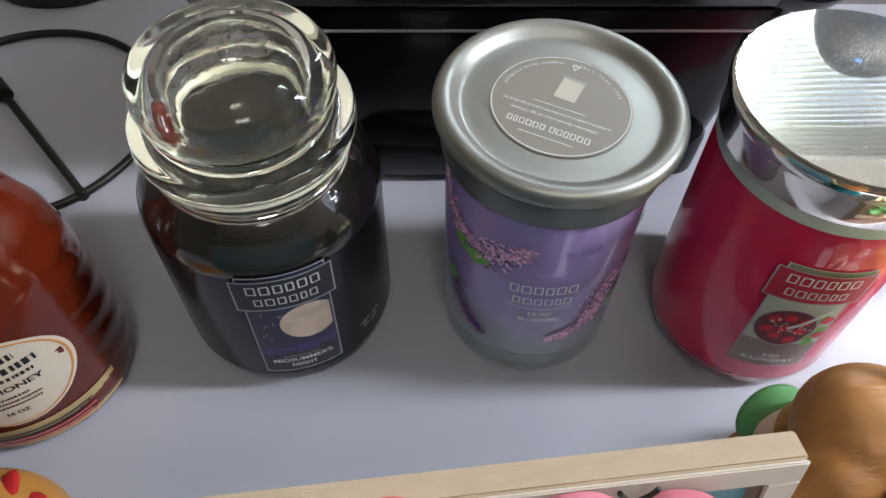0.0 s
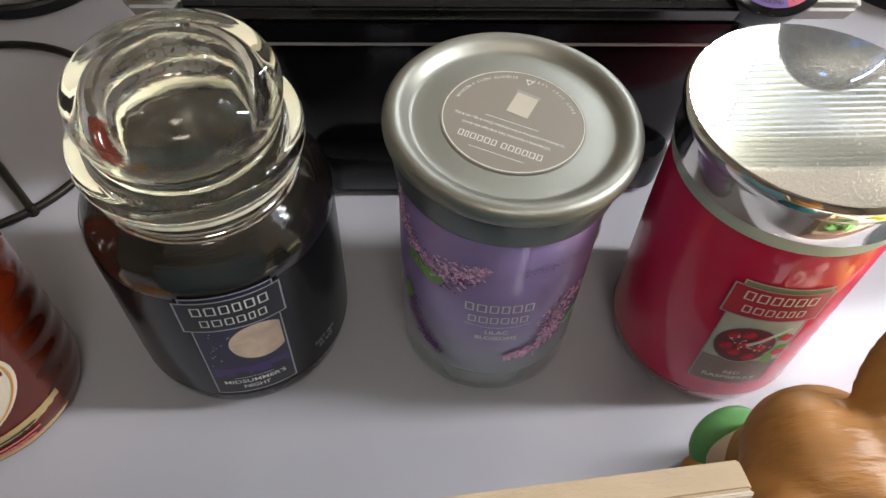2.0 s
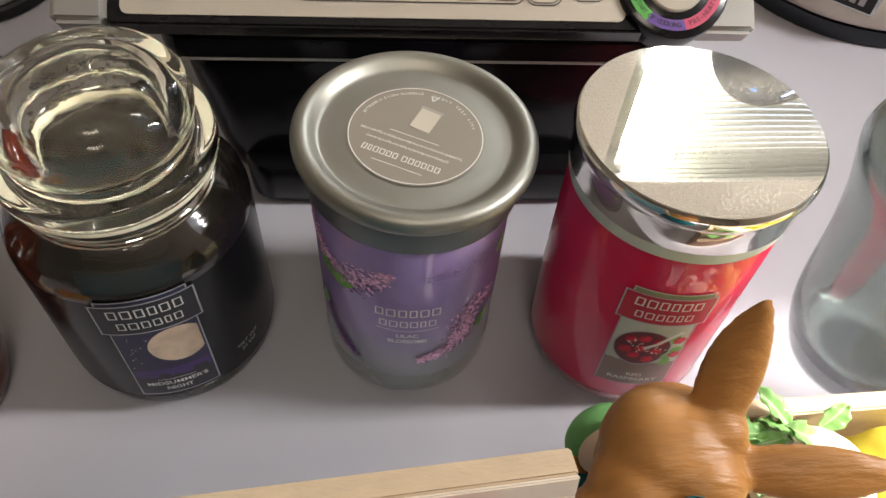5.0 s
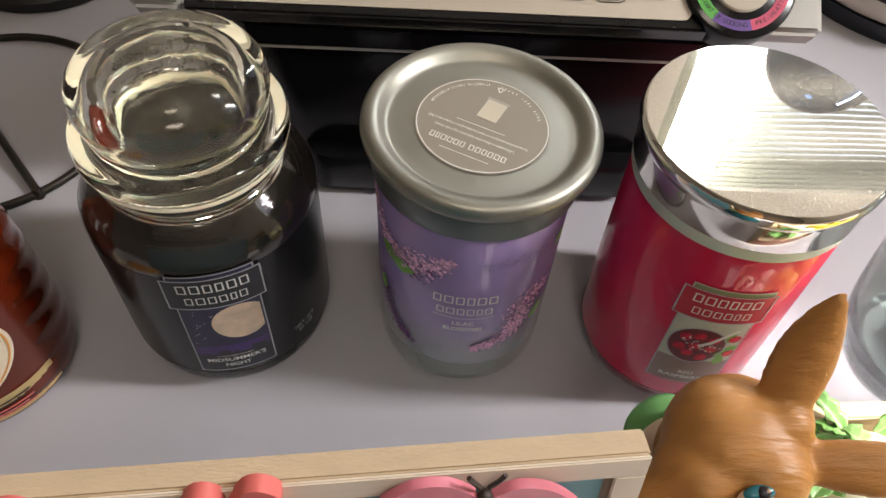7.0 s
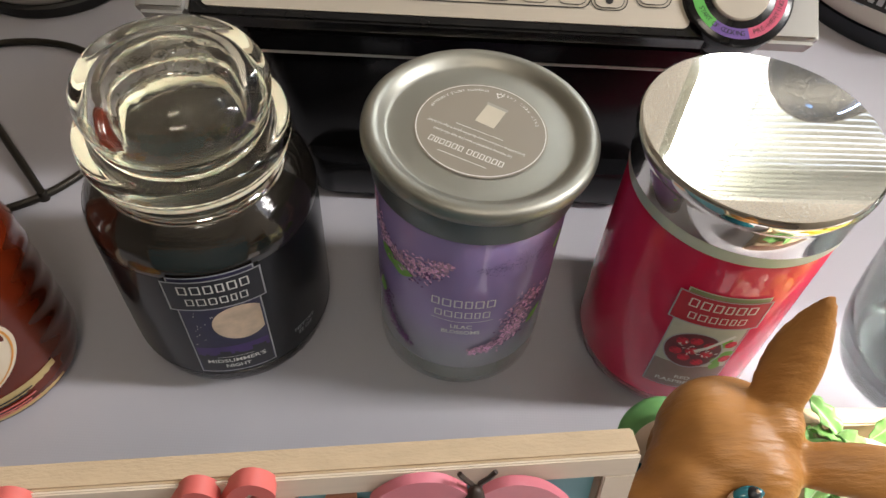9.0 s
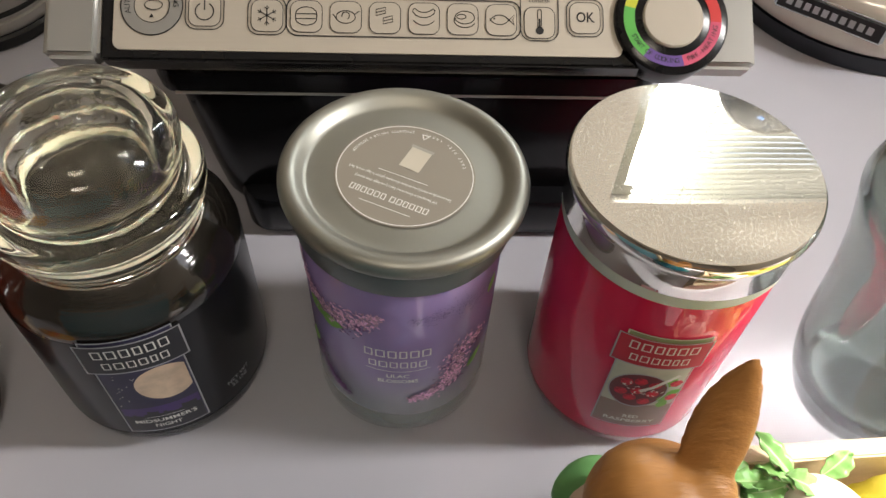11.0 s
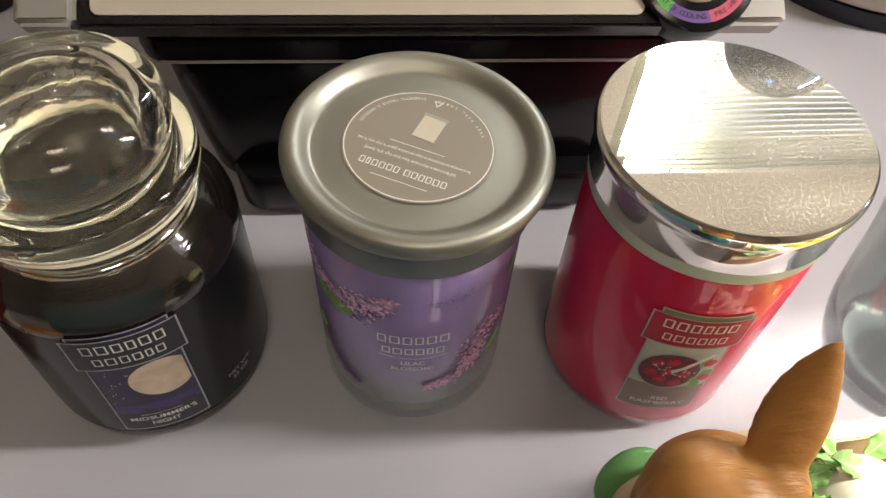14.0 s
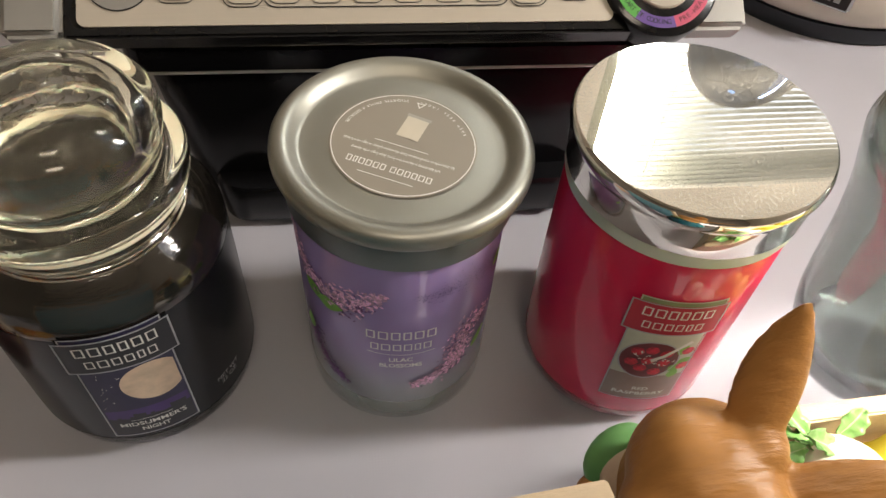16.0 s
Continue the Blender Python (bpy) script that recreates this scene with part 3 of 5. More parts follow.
def lilac_candle(x, y):
    t = thing("tumbler_candle", pose(x, y, 0.006), "lilac wax candle in a flower-printed glass tumbler", "candle")
    R = 0.0445
    base = [(0, -0.006), (0.039, -0.006), (0.0432, -0.005), (0.0447, -0.002), (0.0449, 0.004), (0.0446, 0.0138), (0.0410, 0.0136), (0, 0.0134)]
    part("glass_base", lathe(base, 96), BASE_GLASS, t, "thick clear glass base").visible_shadow = False
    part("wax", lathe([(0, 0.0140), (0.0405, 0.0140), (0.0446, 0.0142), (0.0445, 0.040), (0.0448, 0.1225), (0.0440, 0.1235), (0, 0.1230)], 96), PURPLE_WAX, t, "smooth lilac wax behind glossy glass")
    mid, e = -92.5, R + 0.0009
    k = radians(1) * e

    def at(angle):
        return (angle - mid) * k

    b1 = part("blossom_print", on_cylinder_lift(petals([(at(-166), 0.118, 0.003), (at(-158), 0.104, 0.004), (at(-146), 0.093, 0.006), (at(-128), 0.090, 0.008), (at(-112), 0.095, 0.007), (at(-103), 0.102, 0.002)], 560, 1, 0.0030), e, mid), LILAC_PRINT, t, "printed pink and purple lilac blossoms")
    part("blossom_shade", on_cylinder_lift(petals([(at(-164), 0.115, 0.004), (at(-146), 0.091, 0.006), (at(-128), 0.088, 0.008), (at(-110), 0.094, 0.005)], 300, 2, 0.0026), e - 0.0001, mid), LILAC_DARK, b1)
    b2 = part("blossom_print", on_cylinder_lift(petals([(at(-38), 0.068, 0.004), (at(-58), 0.064, 0.009), (at(-54), 0.052, 0.008), (at(-58), 0.042, 0.006), (at(-74), 0.034, 0.004), (at(-86), 0.031, 0.002)], 560, 3, 0.0030), e, mid), LILAC_PRINT, t, "printed pink and purple lilac blossoms")
    part("blossom_shade", on_cylinder_lift(petals([(at(-40), 0.066, 0.005), (at(-56), 0.058, 0.009), (at(-58), 0.040, 0.006), (at(-80), 0.032, 0.003)], 300, 5, 0.0026), e - 0.0001, mid), LILAC_DARK, b2)
    b3 = part("blossom_print", on_cylinder_lift(petals([(at(-152), 0.056, 0.006), (at(-148), 0.044, 0.006), (at(-138), 0.032, 0.004), (at(-126), 0.025, 0.002)], 300, 6, 0.0027), e, mid), LILAC_DARK, t, "faded purple printed blossoms")
    part("blossom_speckle", on_cylinder_lift(petals([(at(-84), 0.100, 0.003), (at(-66), 0.102, 0.006), (at(-50), 0.101, 0.007), (at(-36), 0.101, 0.005)], 420, 7, 0.0009), e, mid), STAIN_PRINT, t, "grey speckled print")
    for a, v, L, w, turn in ((-152, 0.090, 0.015, 0.0075, -35), (-142, 0.083, 0.014, 0.0085, 5), (-46, 0.042, 0.014, 0.0055, 50), (-34, 0.094, 0.012, 0.0045, 70), (-152, 0.050, 0.012, 0.006, 95)):
        part("leaf_print", on_cylinder_lift(leaf_shape(at(a), v, L, w, turn), e + 0.0002, mid), LEAF_PRINT, t)
    mark_bars((([0.0040, 0.0044, 0.0040, 0.0036, 0.0042, 0.0042], 0.0012, 0.0064, 0, 0.0745), ([0.0036, 0.0040, 0.0036, 0.0036, 0.0028, 0.0036], 0.0011, 0.0054, 0, 0.0655)), lambda q: on_cylinder(q, e + 0.0003, mid), t)
    part("rule", on_cylinder(stroke([(-0.0150 + 0.003 * i, 0.0607 - 0.0012 * math.sin(math.pi * i / 10)) for i in range(11)], 0.0004), e + 0.0003, mid), WHITE_INK, t)
    part("scent_name", on_cylinder(merge(flat_text("LILAC", 0.0030, 0, 0.0552, width=0.0105, thick=0.00008), flat_text("BLOSSOMS", 0.0030, 0, 0.0503, width=0.0190, thick=0.00008)), e + 0.0003, mid), WHITE_INK, t)
    # lid, set on slightly askew
    prof = [(0.0452, 0.1180), (0.0462, 0.1172), (0.0468, 0.1185), (0.0470, 0.1310), (0.0490, 0.1335), (0.0512, 0.1352), (0.0520, 0.1378), (0.0516, 0.1405), (0.0500, 0.1424), (0.0478, 0.1430), (0.0452, 0.1424), (0.0430, 0.1405), (0.0412, 0.1388), (0.0395, 0.1385), (0.0250, 0.1388), (0, 0.1388)]
    tilt = Matrix.Translation((0.0008, 0.0015, 0.0012)) @ pose(0, 0, 0.13, 0.3, 2.1, 0) @ Matrix.Translation((0, 0, -0.13))
    lid = part("lid", lathe(prof[:4] + rounded(prof[4:], 2), 96), SILVER, t, "brushed silver metal lid with raised rim", m=tilt)
    part("skirt", lathe([(0.0473, 0.1185), (0.0475, 0.1195), (0.0475, 0.1305), (0.0473, 0.1312)], 96), SILVER_DARK, lid, "dull grey metal skirt")
    lab = part("lid_label", flat_disc(0, 0, 0.0290, n=72), LID_PAPER, lid, "round taupe paper label with white print", m=pose(0, 0, 0.1391))
    up = pose(0, 0, 0.0002, 0, 0, 156)
    part("ring_line", flat_disc(0, 0, 0.0283, 0.0279, n=90), WHITE_INK, lab, m=pose(0, 0, 0.0002))
    mark_bars((([0.0021, 0.0023, 0.0021, 0.0020, 0.0022, 0.0022], 0.0007, 0.0034, -0.0085, 0.0155), ([0.0020, 0.0022, 0.0022, 0.0022, 0.0015, 0.0020], 0.0007, 0.0034, 0.0095, 0.0155)), lambda q: q, lab, up)
    part("print_line", merge(flat_text("Lid becomes a decorative base (use logo side down)", 0.0016, 0, 0.0095, width=0.036), flat_text("Le couvercle se transforme en base d\u00e9corative (placer le logo vers le bas)", 0.0016, 0, 0.0058, width=0.045), flat_rect(-0.011, 0.011, 0.0205, 0.0208), flat_rect(-0.011, 0.011, 0.0020, 0.0023)), WHITE_INK, lab, m=up)
    arc = []
    for words, start, step in (("EASY PEEL LABEL", 214, 4.2), ("ETIQUETTE FACILE A DECOLLER", 286, 2.6)):
        for i, ch in enumerate(words):
            if ch != " ":
                a = radians(start + i * step)
                arc.append(flat_text(ch, 0.0013, 0.0250 * math.cos(a), 0.0250 * math.sin(a), turn=math.degrees(a) + 90))
    arc.append(flat_disc(0.001, -0.0235, 0.0022, 0.0014, n=3, a0=90, a1=450))
    part("rim_print", merge(*arc), WHITE_INK, lab, m=up)
    pic = part("tumbler_picture", flat_rect(-0.0046, 0.0046, -0.0165, -0.0030), mat("beige_print", (0.52, 0.47, 0.38), 0.5, var=0.15), lab, m=pose(0, 0, 0.0002, 0, 0, 152))
    part("picture_lid", flat_rect(-0.0052, 0.0052, -0.0168, -0.0152), mat("grey_print", (0.33, 0.31, 0.27), 0.5), pic, m=pose(0, 0, 0.0001))
    return t


lilac_candle(0, 0)

# ---- red tumbler candle ----


def red_candle(x, y):
    t = thing("tumbler_candle", pose(x, y, 0.006), "crimson wax candle in glass tumbler with mirrored chrome lid", "candle")
    R = 0.0485
    base = [(0, -0.006), (0.041, -0.006), (0.0452, -0.005), (0.0474, -0.0025), (0.0483, 0.002), (0.0485, 0.0050), (0.0450, 0.0048), (0, 0.0046)]
    part("glass_base", lathe(base, 96), RED_BASE, t, "clear glass base").visible_shadow = False
    part("wax", lathe([(0, 0.0052), (0.0450, 0.0052), (0.0483, 0.0055), (0.0485, 0.010), (0.0485, 0.126), (0.0478, 0.1270), (0, 0.1265)], 96), RED_WAX, t, "smooth crimson wax behind glossy glass")
    part("gasket", lathe([(0.0482, 0.1235), (0.0490, 0.1235), (0.0493, 0.1245), (0.0494, 0.1305), (0.0482, 0.1310), (0.0482, 0.1235)], 96), GASKET, t, "pale green plastic gasket")
    prof = [(0.0475, 0.1302), (0.0493, 0.1300), (0.0500, 0.1308), (0.0503, 0.1440), (0.0510, 0.1458), (0.0517, 0.1478), (0.0518, 0.1505), (0.0512, 0.1527), (0.0502, 0.1536), (0.0490, 0.1536), (0.0250, 0.1535), (0, 0.1535)]
    part("lid", lathe(prof, 120), CHROME, t, "mirror-polished chrome lid with faint smudges")
    mid, e = -97.5, R + 0.0004
    label = part("label", on_cylinder(flat_rect(-0.0172, 0.0172, 0.0205, 0.0770), e, mid), PALE_GREEN, t, "red and green label with raspberries in a bowl")
    part("lower_print", on_cylinder(flat_rect(-0.0172, 0.0172, 0.0205, 0.0420), e + 0.0001, mid), MOCHA, label, "brown lower band")
    bowl = part("bowl_print", on_cylinder(flat_disc(-0.0025, 0.0555, 0.0135, n=44, rv=0.0150), e + 0.0002, mid), BOWL_PRINT, label)
    part("bowl_rim", on_cylinder(flat_disc(-0.0025, 0.0555, 0.0137, 0.0130, n=44, rv=0.0152), e + 0.0003, mid), GREY_INK, bowl)
    rng = random.Random(9)
    for u, v in ((-0.009, 0.062), (-0.010, 0.053), (-0.003, 0.064), (-0.005, 0.049), (0.002, 0.0465), (0.0045, 0.054), (-0.003, 0.0555), (0.004, 0.0615), (0.0135, 0.063), (0.0145, 0.050)):
        part("berry_print", on_cylinder(merge(flat_disc(u, v, 0.0029, n=14), *[flat_disc(u + 0.0022 * math.cos(a), v + 0.0022 * math.sin(a), 0.0010, n=8) for a in range(6)]), e + 0.0004, mid), BERRY, label)
    part("spoon_print", on_cylinder(stroke([(-0.002, 0.056), (0.003, 0.060), (0.009, 0.067), (0.013, 0.071)], 0.0022), e + 0.0006, mid), WHITE_INK, label, "white printed spoon")
    part("milk_drops", on_cylinder(petals([(-0.010, 0.062, 0.003), (0.0, 0.052, 0.005), (0.006, 0.058, 0.004)], 26, 3, 0.0020), e + 0.0005, mid), WHITE_INK, label)
    for u, v, tn in ((0.009, 0.046, 60), (0.011, 0.053, 20), (0.010, 0.060, 70), (0.011, 0.040, 80)):
        part("leaf_print", on_cylinder(leaf_shape(u, v, 0.008, 0.0055, tn), e + 0.0003, mid), LEAF_PRINT, label)
    part("border", on_cylinder(outline(-0.0178, 0.0178, 0.0200, 0.0775, 0.0006), e + 0.0004, mid), GREY_INK, label)
    part("rear_plate", on_cylinder(flat_rect(-0.0175, 0.0190, 0.0790, 0.1015), e + 0.0003, mid), SAGE, label)
    part("rear_plate_border", on_cylinder(outline(-0.0175, 0.0190, 0.0790, 0.1015, 0.0007), e + 0.0004, mid), PALE_GREEN, label)
    part("title_plate", on_cylinder(flat_rect(-0.0208, 0.0208, 0.0772, 0.0985), e + 0.0006, mid), RED_LABEL, label)
    part("title_border", on_cylinder(outline(-0.0208, 0.0208, 0.0772, 0.0985, 0.0007), e + 0.0008, mid), GREY_INK, label)
    mark_bars((([0.0040, 0.0042, 0.0038, 0.0034, 0.0040, 0.0040], 0.0013, 0.0064, 0, 0.0925), ([0.0034, 0.0038, 0.0034, 0.0034, 0.0026, 0.0034], 0.0012, 0.0054, 0, 0.0835)), lambda q: on_cylinder(q, e + 0.0009, mid), label)
    part("scent_name", on_cylinder(merge(flat_text("RED", 0.0028, 0, 0.0300, width=0.0075, thick=0.00006), flat_text("RASPBERRY", 0.0028, 0, 0.0255, width=0.0250, thick=0.00006)), e + 0.0004, mid), WHITE_INK, label)
    return t


red_candle(0.1175, -0.0055)

# ---- picture frame with a painted word and a butterfly ----


def smooth_path(points, n=6):
    out = []
    p = [points[0]] + list(points) + [points[-1]]
    for i in range(1, len(p) - 2):
        for k in range(n):
            f = k / n
            out.append(tuple(0.5 * (2 * p[i][d] + (p[i + 1][d] - p[i - 1][d]) * f + (2 * p[i - 1][d] - 5 * p[i][d] + 4 * p[i + 1][d] - p[i + 2][d]) * f * f + (3 * p[i][d] - p[i - 1][d] - 3 * p[i + 1][d] + p[i + 2][d]) * f ** 3) for d in range(len(p[0]))))
    return out + [tuple(points[-1])]


frame_sign = thing("picture_frame", pose(0.0400, -0.1905, 0.0016, -12, 0, 5.9), "pale pine shadow-box frame with coral word and butterfly", "frame")
W, H, D, BW = 0.30, 0.1875, 0.0078, 0.0085
part("top_rail", box(-W, 0, -D, 0, H - BW, H, 0.0006), PINE, frame_sign, "raw pine rail")
part("bottom_rail", box(-W, 0, -D, 0, 0, BW, 0.0006), PINE, frame_sign)
part("side_rail", box(-BW, 0, -D, 0, BW, H - BW, 0.0006), PINE, frame_sign)
part("side_rail", box(-W, -W + BW, -D, 0, BW, H - BW, 0.0006), PINE, frame_sign)
part("front_trim", box(-W, 0, -D - 0.0012, -D, H - BW, H - 0.0004, 0.0004), PALE_WOOD, frame_sign, "whitewashed front strip")
part("front_trim", box(-BW, 0, -D - 0.0012, -D, BW, H - BW, 0.0004), PALE_WOOD, frame_sign)
part("front_trim", box(-W, -W + BW, -D - 0.0012, -D, BW, H - BW, 0.0004), PALE_WOOD, frame_sign)
part("front_trim", box(-W, 0, -D - 0.0012, -D, 0.0, BW, 0.0004), PALE_WOOD, frame_sign)
board = part("backing_board", box(-W + BW, -BW, -0.0035, -0.0010, BW, H - BW), TEAL_BOARD, frame_sign, "teal painted backing board")
part("divider", box(-0.0940, -0.0885, -D - 0.0005, -0.0035, BW, H - BW, 0.0005), PALE_WOOD, frame_sign, "white upright divider")


def upright(bm, y):
    """Stands a flat (u, v) shape up in the frame's plane at depth y, thickness towards the viewer."""
    bm.transform(Matrix.Translation((0, y, 0)) @ Matrix.Rotation(radians(90), 4, "X"))
    return bm


SCRIPT = ((-0.198, 0.120), (-0.186, 0.130), (-0.174, 0.146), (-0.171, 0.152), (-0.177, 0.152), (-0.183, 0.138), (-0.188, 0.118), (-0.180, 0.130), (-0.171, 0.134), (-0.168, 0.126), (-0.163, 0.120), (-0.153, 0.128), (-0.146, 0.138), (-0.150, 0.143), (-0.157, 0.136), (-0.156, 0.124), (-0.146, 0.122), (-0.131, 0.138), (-0.116, 0.160), (-0.114, 0.166), (-0.120, 0.166), (-0.129, 0.150), (-0.133, 0.130), (-0.125, 0.128), (-0.112, 0.146), (-0.098, 0.166), (-0.096, 0.172), (-0.103, 0.172), (-0.112, 0.156), (-0.116, 0.136), (-0.108, 0.133), (-0.098, 0.142), (-0.091, 0.152), (-0.090, 0.158), (-0.097, 0.158), (-0.105, 0.148), (-0.102, 0.138), (-0.092, 0.139))
part("word", upright(slab(stroke([(-0.09 + (p + 0.09) * 0.76, q + 0.015 + (-0.096 - p) * 0.253) for p, q in smooth_path(SCRIPT)], 0.0042), 0.0050), -D), CORAL, frame_sign, "coral painted wooden script word")


def wing(points, name, parent):
    bm = bmesh.new()
    bm.faces.new([bm.verts.new((*p, 0)) for p in smooth_path(list(points) + [points[0]], 5)[:-1]])
    return part(name, upright(slab(bm, 0.0030), -D - 0.002), PINK, parent, "pink painted wing")


cx, cz = -0.0430, 0.1810


def tip(a, b):
    return (cx + a, cz + b - 0.17 * a)


for side in (-1, 1):
    wing([tip(side * a, b) for a, b in ((0.002, 0.0), (0.009, 0.0045), (0.018, 0.003), (0.026, -0.005), (0.025, -0.010), (0.016, -0.012), (0.006, -0.008))], "upper_wing", frame_sign)
    wing([tip(side * a, b) for a, b in ((0.002, -0.003), (0.009, -0.009), (0.017, -0.0125), (0.021, -0.018), (0.016, -0.025), (0.010, -0.020), (0.003, -0.010))], "lower_wing", frame_sign)
    part("antenna", tube([(cx + side * 0.001, -D - 0.004, cz + 0.003), (cx + side * 0.003, -D - 0.005, cz + 0.007), (cx + side * 0.0045, -D - 0.005, cz + 0.0095)], 0.0007, n=6), DARK_BROWN, frame_sign)
body = bmesh.new()
bmesh.ops.create_uvsphere(body, u_segments=14, v_segments=10, radius=1, matrix=Matrix.Translation((cx, -D - 0.0045, cz - 0.004)) @ Matrix.Diagonal((0.0028, 0.0028, 0.0065, 1)))
part("butterfly_body", body, DARK_BROWN, frame_sign, "dark brown butterfly body")
part("block", box(-0.0833, -0.0712, -D - 0.002, -0.0035, 0.140, 0.1730, 0.002), PEACH, frame_sign, "peach painted block")
part("block", box(-0.0690, -0.0650, -D - 0.002, -0.0035, 0.140, 0.1725, 0.0012), YELLOW, frame_sign, "yellow painted block")
heart = bmesh.new()
heart.faces.new([heart.verts.new((-0.0505 + 0.00042 * 16 * math.sin(a) ** 3, 0.163 + 0.00052 * (13 * math.cos(a) - 5 * math.cos(2 * a) - 2 * math.cos(3 * a) - math.cos(4 * a)), 0)) for a in [2 * math.pi * i / 36 for i in range(36)]])
part("heart_leaf", upright(slab(heart, 0.006), -0.0035), GREEN, frame_sign, "green painted leaf shape")
rose = [(-0.0330 + (0.0012 + 0.0007 * a) * math.cos(a), 0.158 + (0.0012 + 0.0007 * a) * math.sin(a)) for a in [k * 0.35 for k in range(28)]]
part("rose", upright(slab(stroke(rose, 0.0030), 0.006), -0.0035), ROSE, frame_sign, "dusty pink rolled rose")

# ---- animal figurine: one plain mesh ----


def blob(bm, at, size, turn=(0, 0, 0), sub=3):
    m = Matrix.Translation(at) @ Euler([radians(a) for a in turn]).to_matrix().to_4x4() @ Matrix.Diagonal((*size, 1))
    bmesh.ops.create_icosphere(bm, subdivisions=sub, radius=1, matrix=m)


def horn(bm, a, b, w, t, side, lift=0.0):
    """A pointed ear from a to b, w wide and t thick; side is the way it is wide."""
    a, b, side = Vector(a), Vector(b), Vector(side).normalized()
    d = (b - a).normalized()
    side = (side - side.dot(d) * d).normalized()
    nrm = d.cross(side)
    rings = []
    for i in range(13):
        f = i / 12
        k = max(0.10, math.sin(math.pi * (0.25 + 0.70 * f)) ** 0.95) if i < 12 else 0.10
        c = a + (b - a) * f + nrm * lift * math.sin(math.pi * f)
        rings.append([bm.verts.new(c + side * w * k * math.cos(q) + nrm * t * k * (math.sin(q) if math.sin(q) < 0 else 0.45 * math.sin(q))) for q in [2 * math.pi * j / 16 for j in range(16)]])
    for p, q in zip(rings, rings[1:]):
        for j in range(16):
            bm.faces.new((p[j], p[(j + 1) % 16], q[(j + 1) % 16], q[j]))
    bm.faces.new(rings[0][::-1])
    bm.faces.new(rings[-1])


def figurine():
    bm = bmesh.new()
    blob(bm, (0.077, -0.1385, 0.1470), (0.0235, 0.0220, 0.0195), (0, 15, 0))
    blob(bm, (0.066, -0.1490, 0.1440), (0.0165, 0.0170, 0.0155))
    blob(bm, (0.056, -0.157, 0.1380), (0.0130, 0.0135, 0.0115))
    blob(bm, (0.081, -0.150, 0.1490), (0.0150, 0.0130, 0.0150))
    blob(bm, (0.070, -0.134, 0.1560), (0.0130, 0.0130, 0.0110))
    blob(bm, (0.088, -0.136, 0.1570), (0.0100, 0.0100, 0.0100))
    blob(bm, (0.075, -0.132, 0.115), (0.0170, 0.0170, 0.0300))
    blob(bm, (0.074, -0.136, 0.058), (0.0330, 0.0280, 0.0570))
    horn(bm, (0.0865, -0.1345, 0.160), (0.0950, -0.1150, 0.1985), 0.0096, 0.0055, (1, -0.35, 0), 0.003)
    horn(bm, (0.094, -0.147, 0.153), (0.146, -0.152, 0.158), 0.0088, 0.0055, (0.1, 0.8, 0.55), 0.003)
    bmesh.ops.recalc_face_normals(bm, faces=bm.faces)
    me = bpy.data.meshes.new("figurine_raw")
    bm.to_mesh(me)
    bm.free()
    raw = new("figurine_raw", me)
    mod = raw.modifiers.new("remesh", "REMESH")
    mod.mode, mod.voxel_size = "VOXEL", 0.0013
    sm = raw.modifiers.new("smooth", "SMOOTH")
    sm.factor, sm.iterations = 0.6, 7
    bpy.context.view_layer.update()
    got = bpy.data.meshes.new_from_object(raw.evaluated_get(bpy.context.evaluated_depsgraph_get()))
    bpy.data.objects.remove(raw)
    bm = bmesh.new()
    bm.from_mesh(got)
    for f in bm.faces:
        c = f.calc_center_median()
        f.material_index = 0
        if c.z < 0.118:
            f.material_index = 2
        elif c.z < 0.1385 and (c - Vector((0.052, -0.160, 0.134))).length < 0.016:
            f.material_index = 1

    def add(index, at, size, turn=(0, 0, 0)):
        before = set(bm.faces)
        blob(bm, at, size, turn, 3)
        for f in set(bm.faces) - before:
            f.material_index = index

    add(3, (0.0630, -0.1200, 0.1190), (0.0130, 0.0090, 0.0050), (20, -25, 30))
    add(1, (0.0660, -0.1270, 0.1215), (0.0120, 0.0080, 0.0050), (10, -20, 20))
    add(0, (0.0550, -0.1280, 0.1100), (0.0060, 0.0060, 0.0060))
    add(2, (0.0540, -0.1360, 0.1020), (0.0090, 0.0110, 0.0130))
    add(3, (0.0480, -0.1500, 0.1100), (0.0090, 0.0050, 0.0080), (40, 10, 80))
    add(4, (0.0530, -0.1640, 0.1100), (0.0100, 0.0090, 0.0110), (0, 20, 0))
    add(1, (0.0545, -0.1610, 0.1450), (0.0105, 0.0060, 0.0040), (45, -20, 15))
    add(1, (0.0750, -0.1592, 0.1575), (0.0062, 0.0030, 0.0022), (48, 0, 12))
    add(2, (0.0752, -0.1588, 0.1584), (0.0054, 0.0025, 0.0024), (48, 0, 12))
    add(5, (0.0758, -0.1590, 0.1592), (0.0026, 0.0021, 0.0022), (48, 0, 12))
    # Tiny cream dot modelled in as the eye's white glint.
    add(1, (0.0768, -0.1590, 0.1612), (0.0006, 0.0006, 0.0006))
    add(5, (0.0460, -0.1665, 0.1390), (0.0036, 0.0030, 0.0028))
    bpy.data.meshes.remove(got)
    return tagged(part("animal_figurine", bm, [FAWN, MUZZLE, TEAL_GLAZE, GREEN_GLAZE, VIOLET, BLACK_INK]), "brown long-eared animal figurine with teal and green base", "figurine")


figurine()

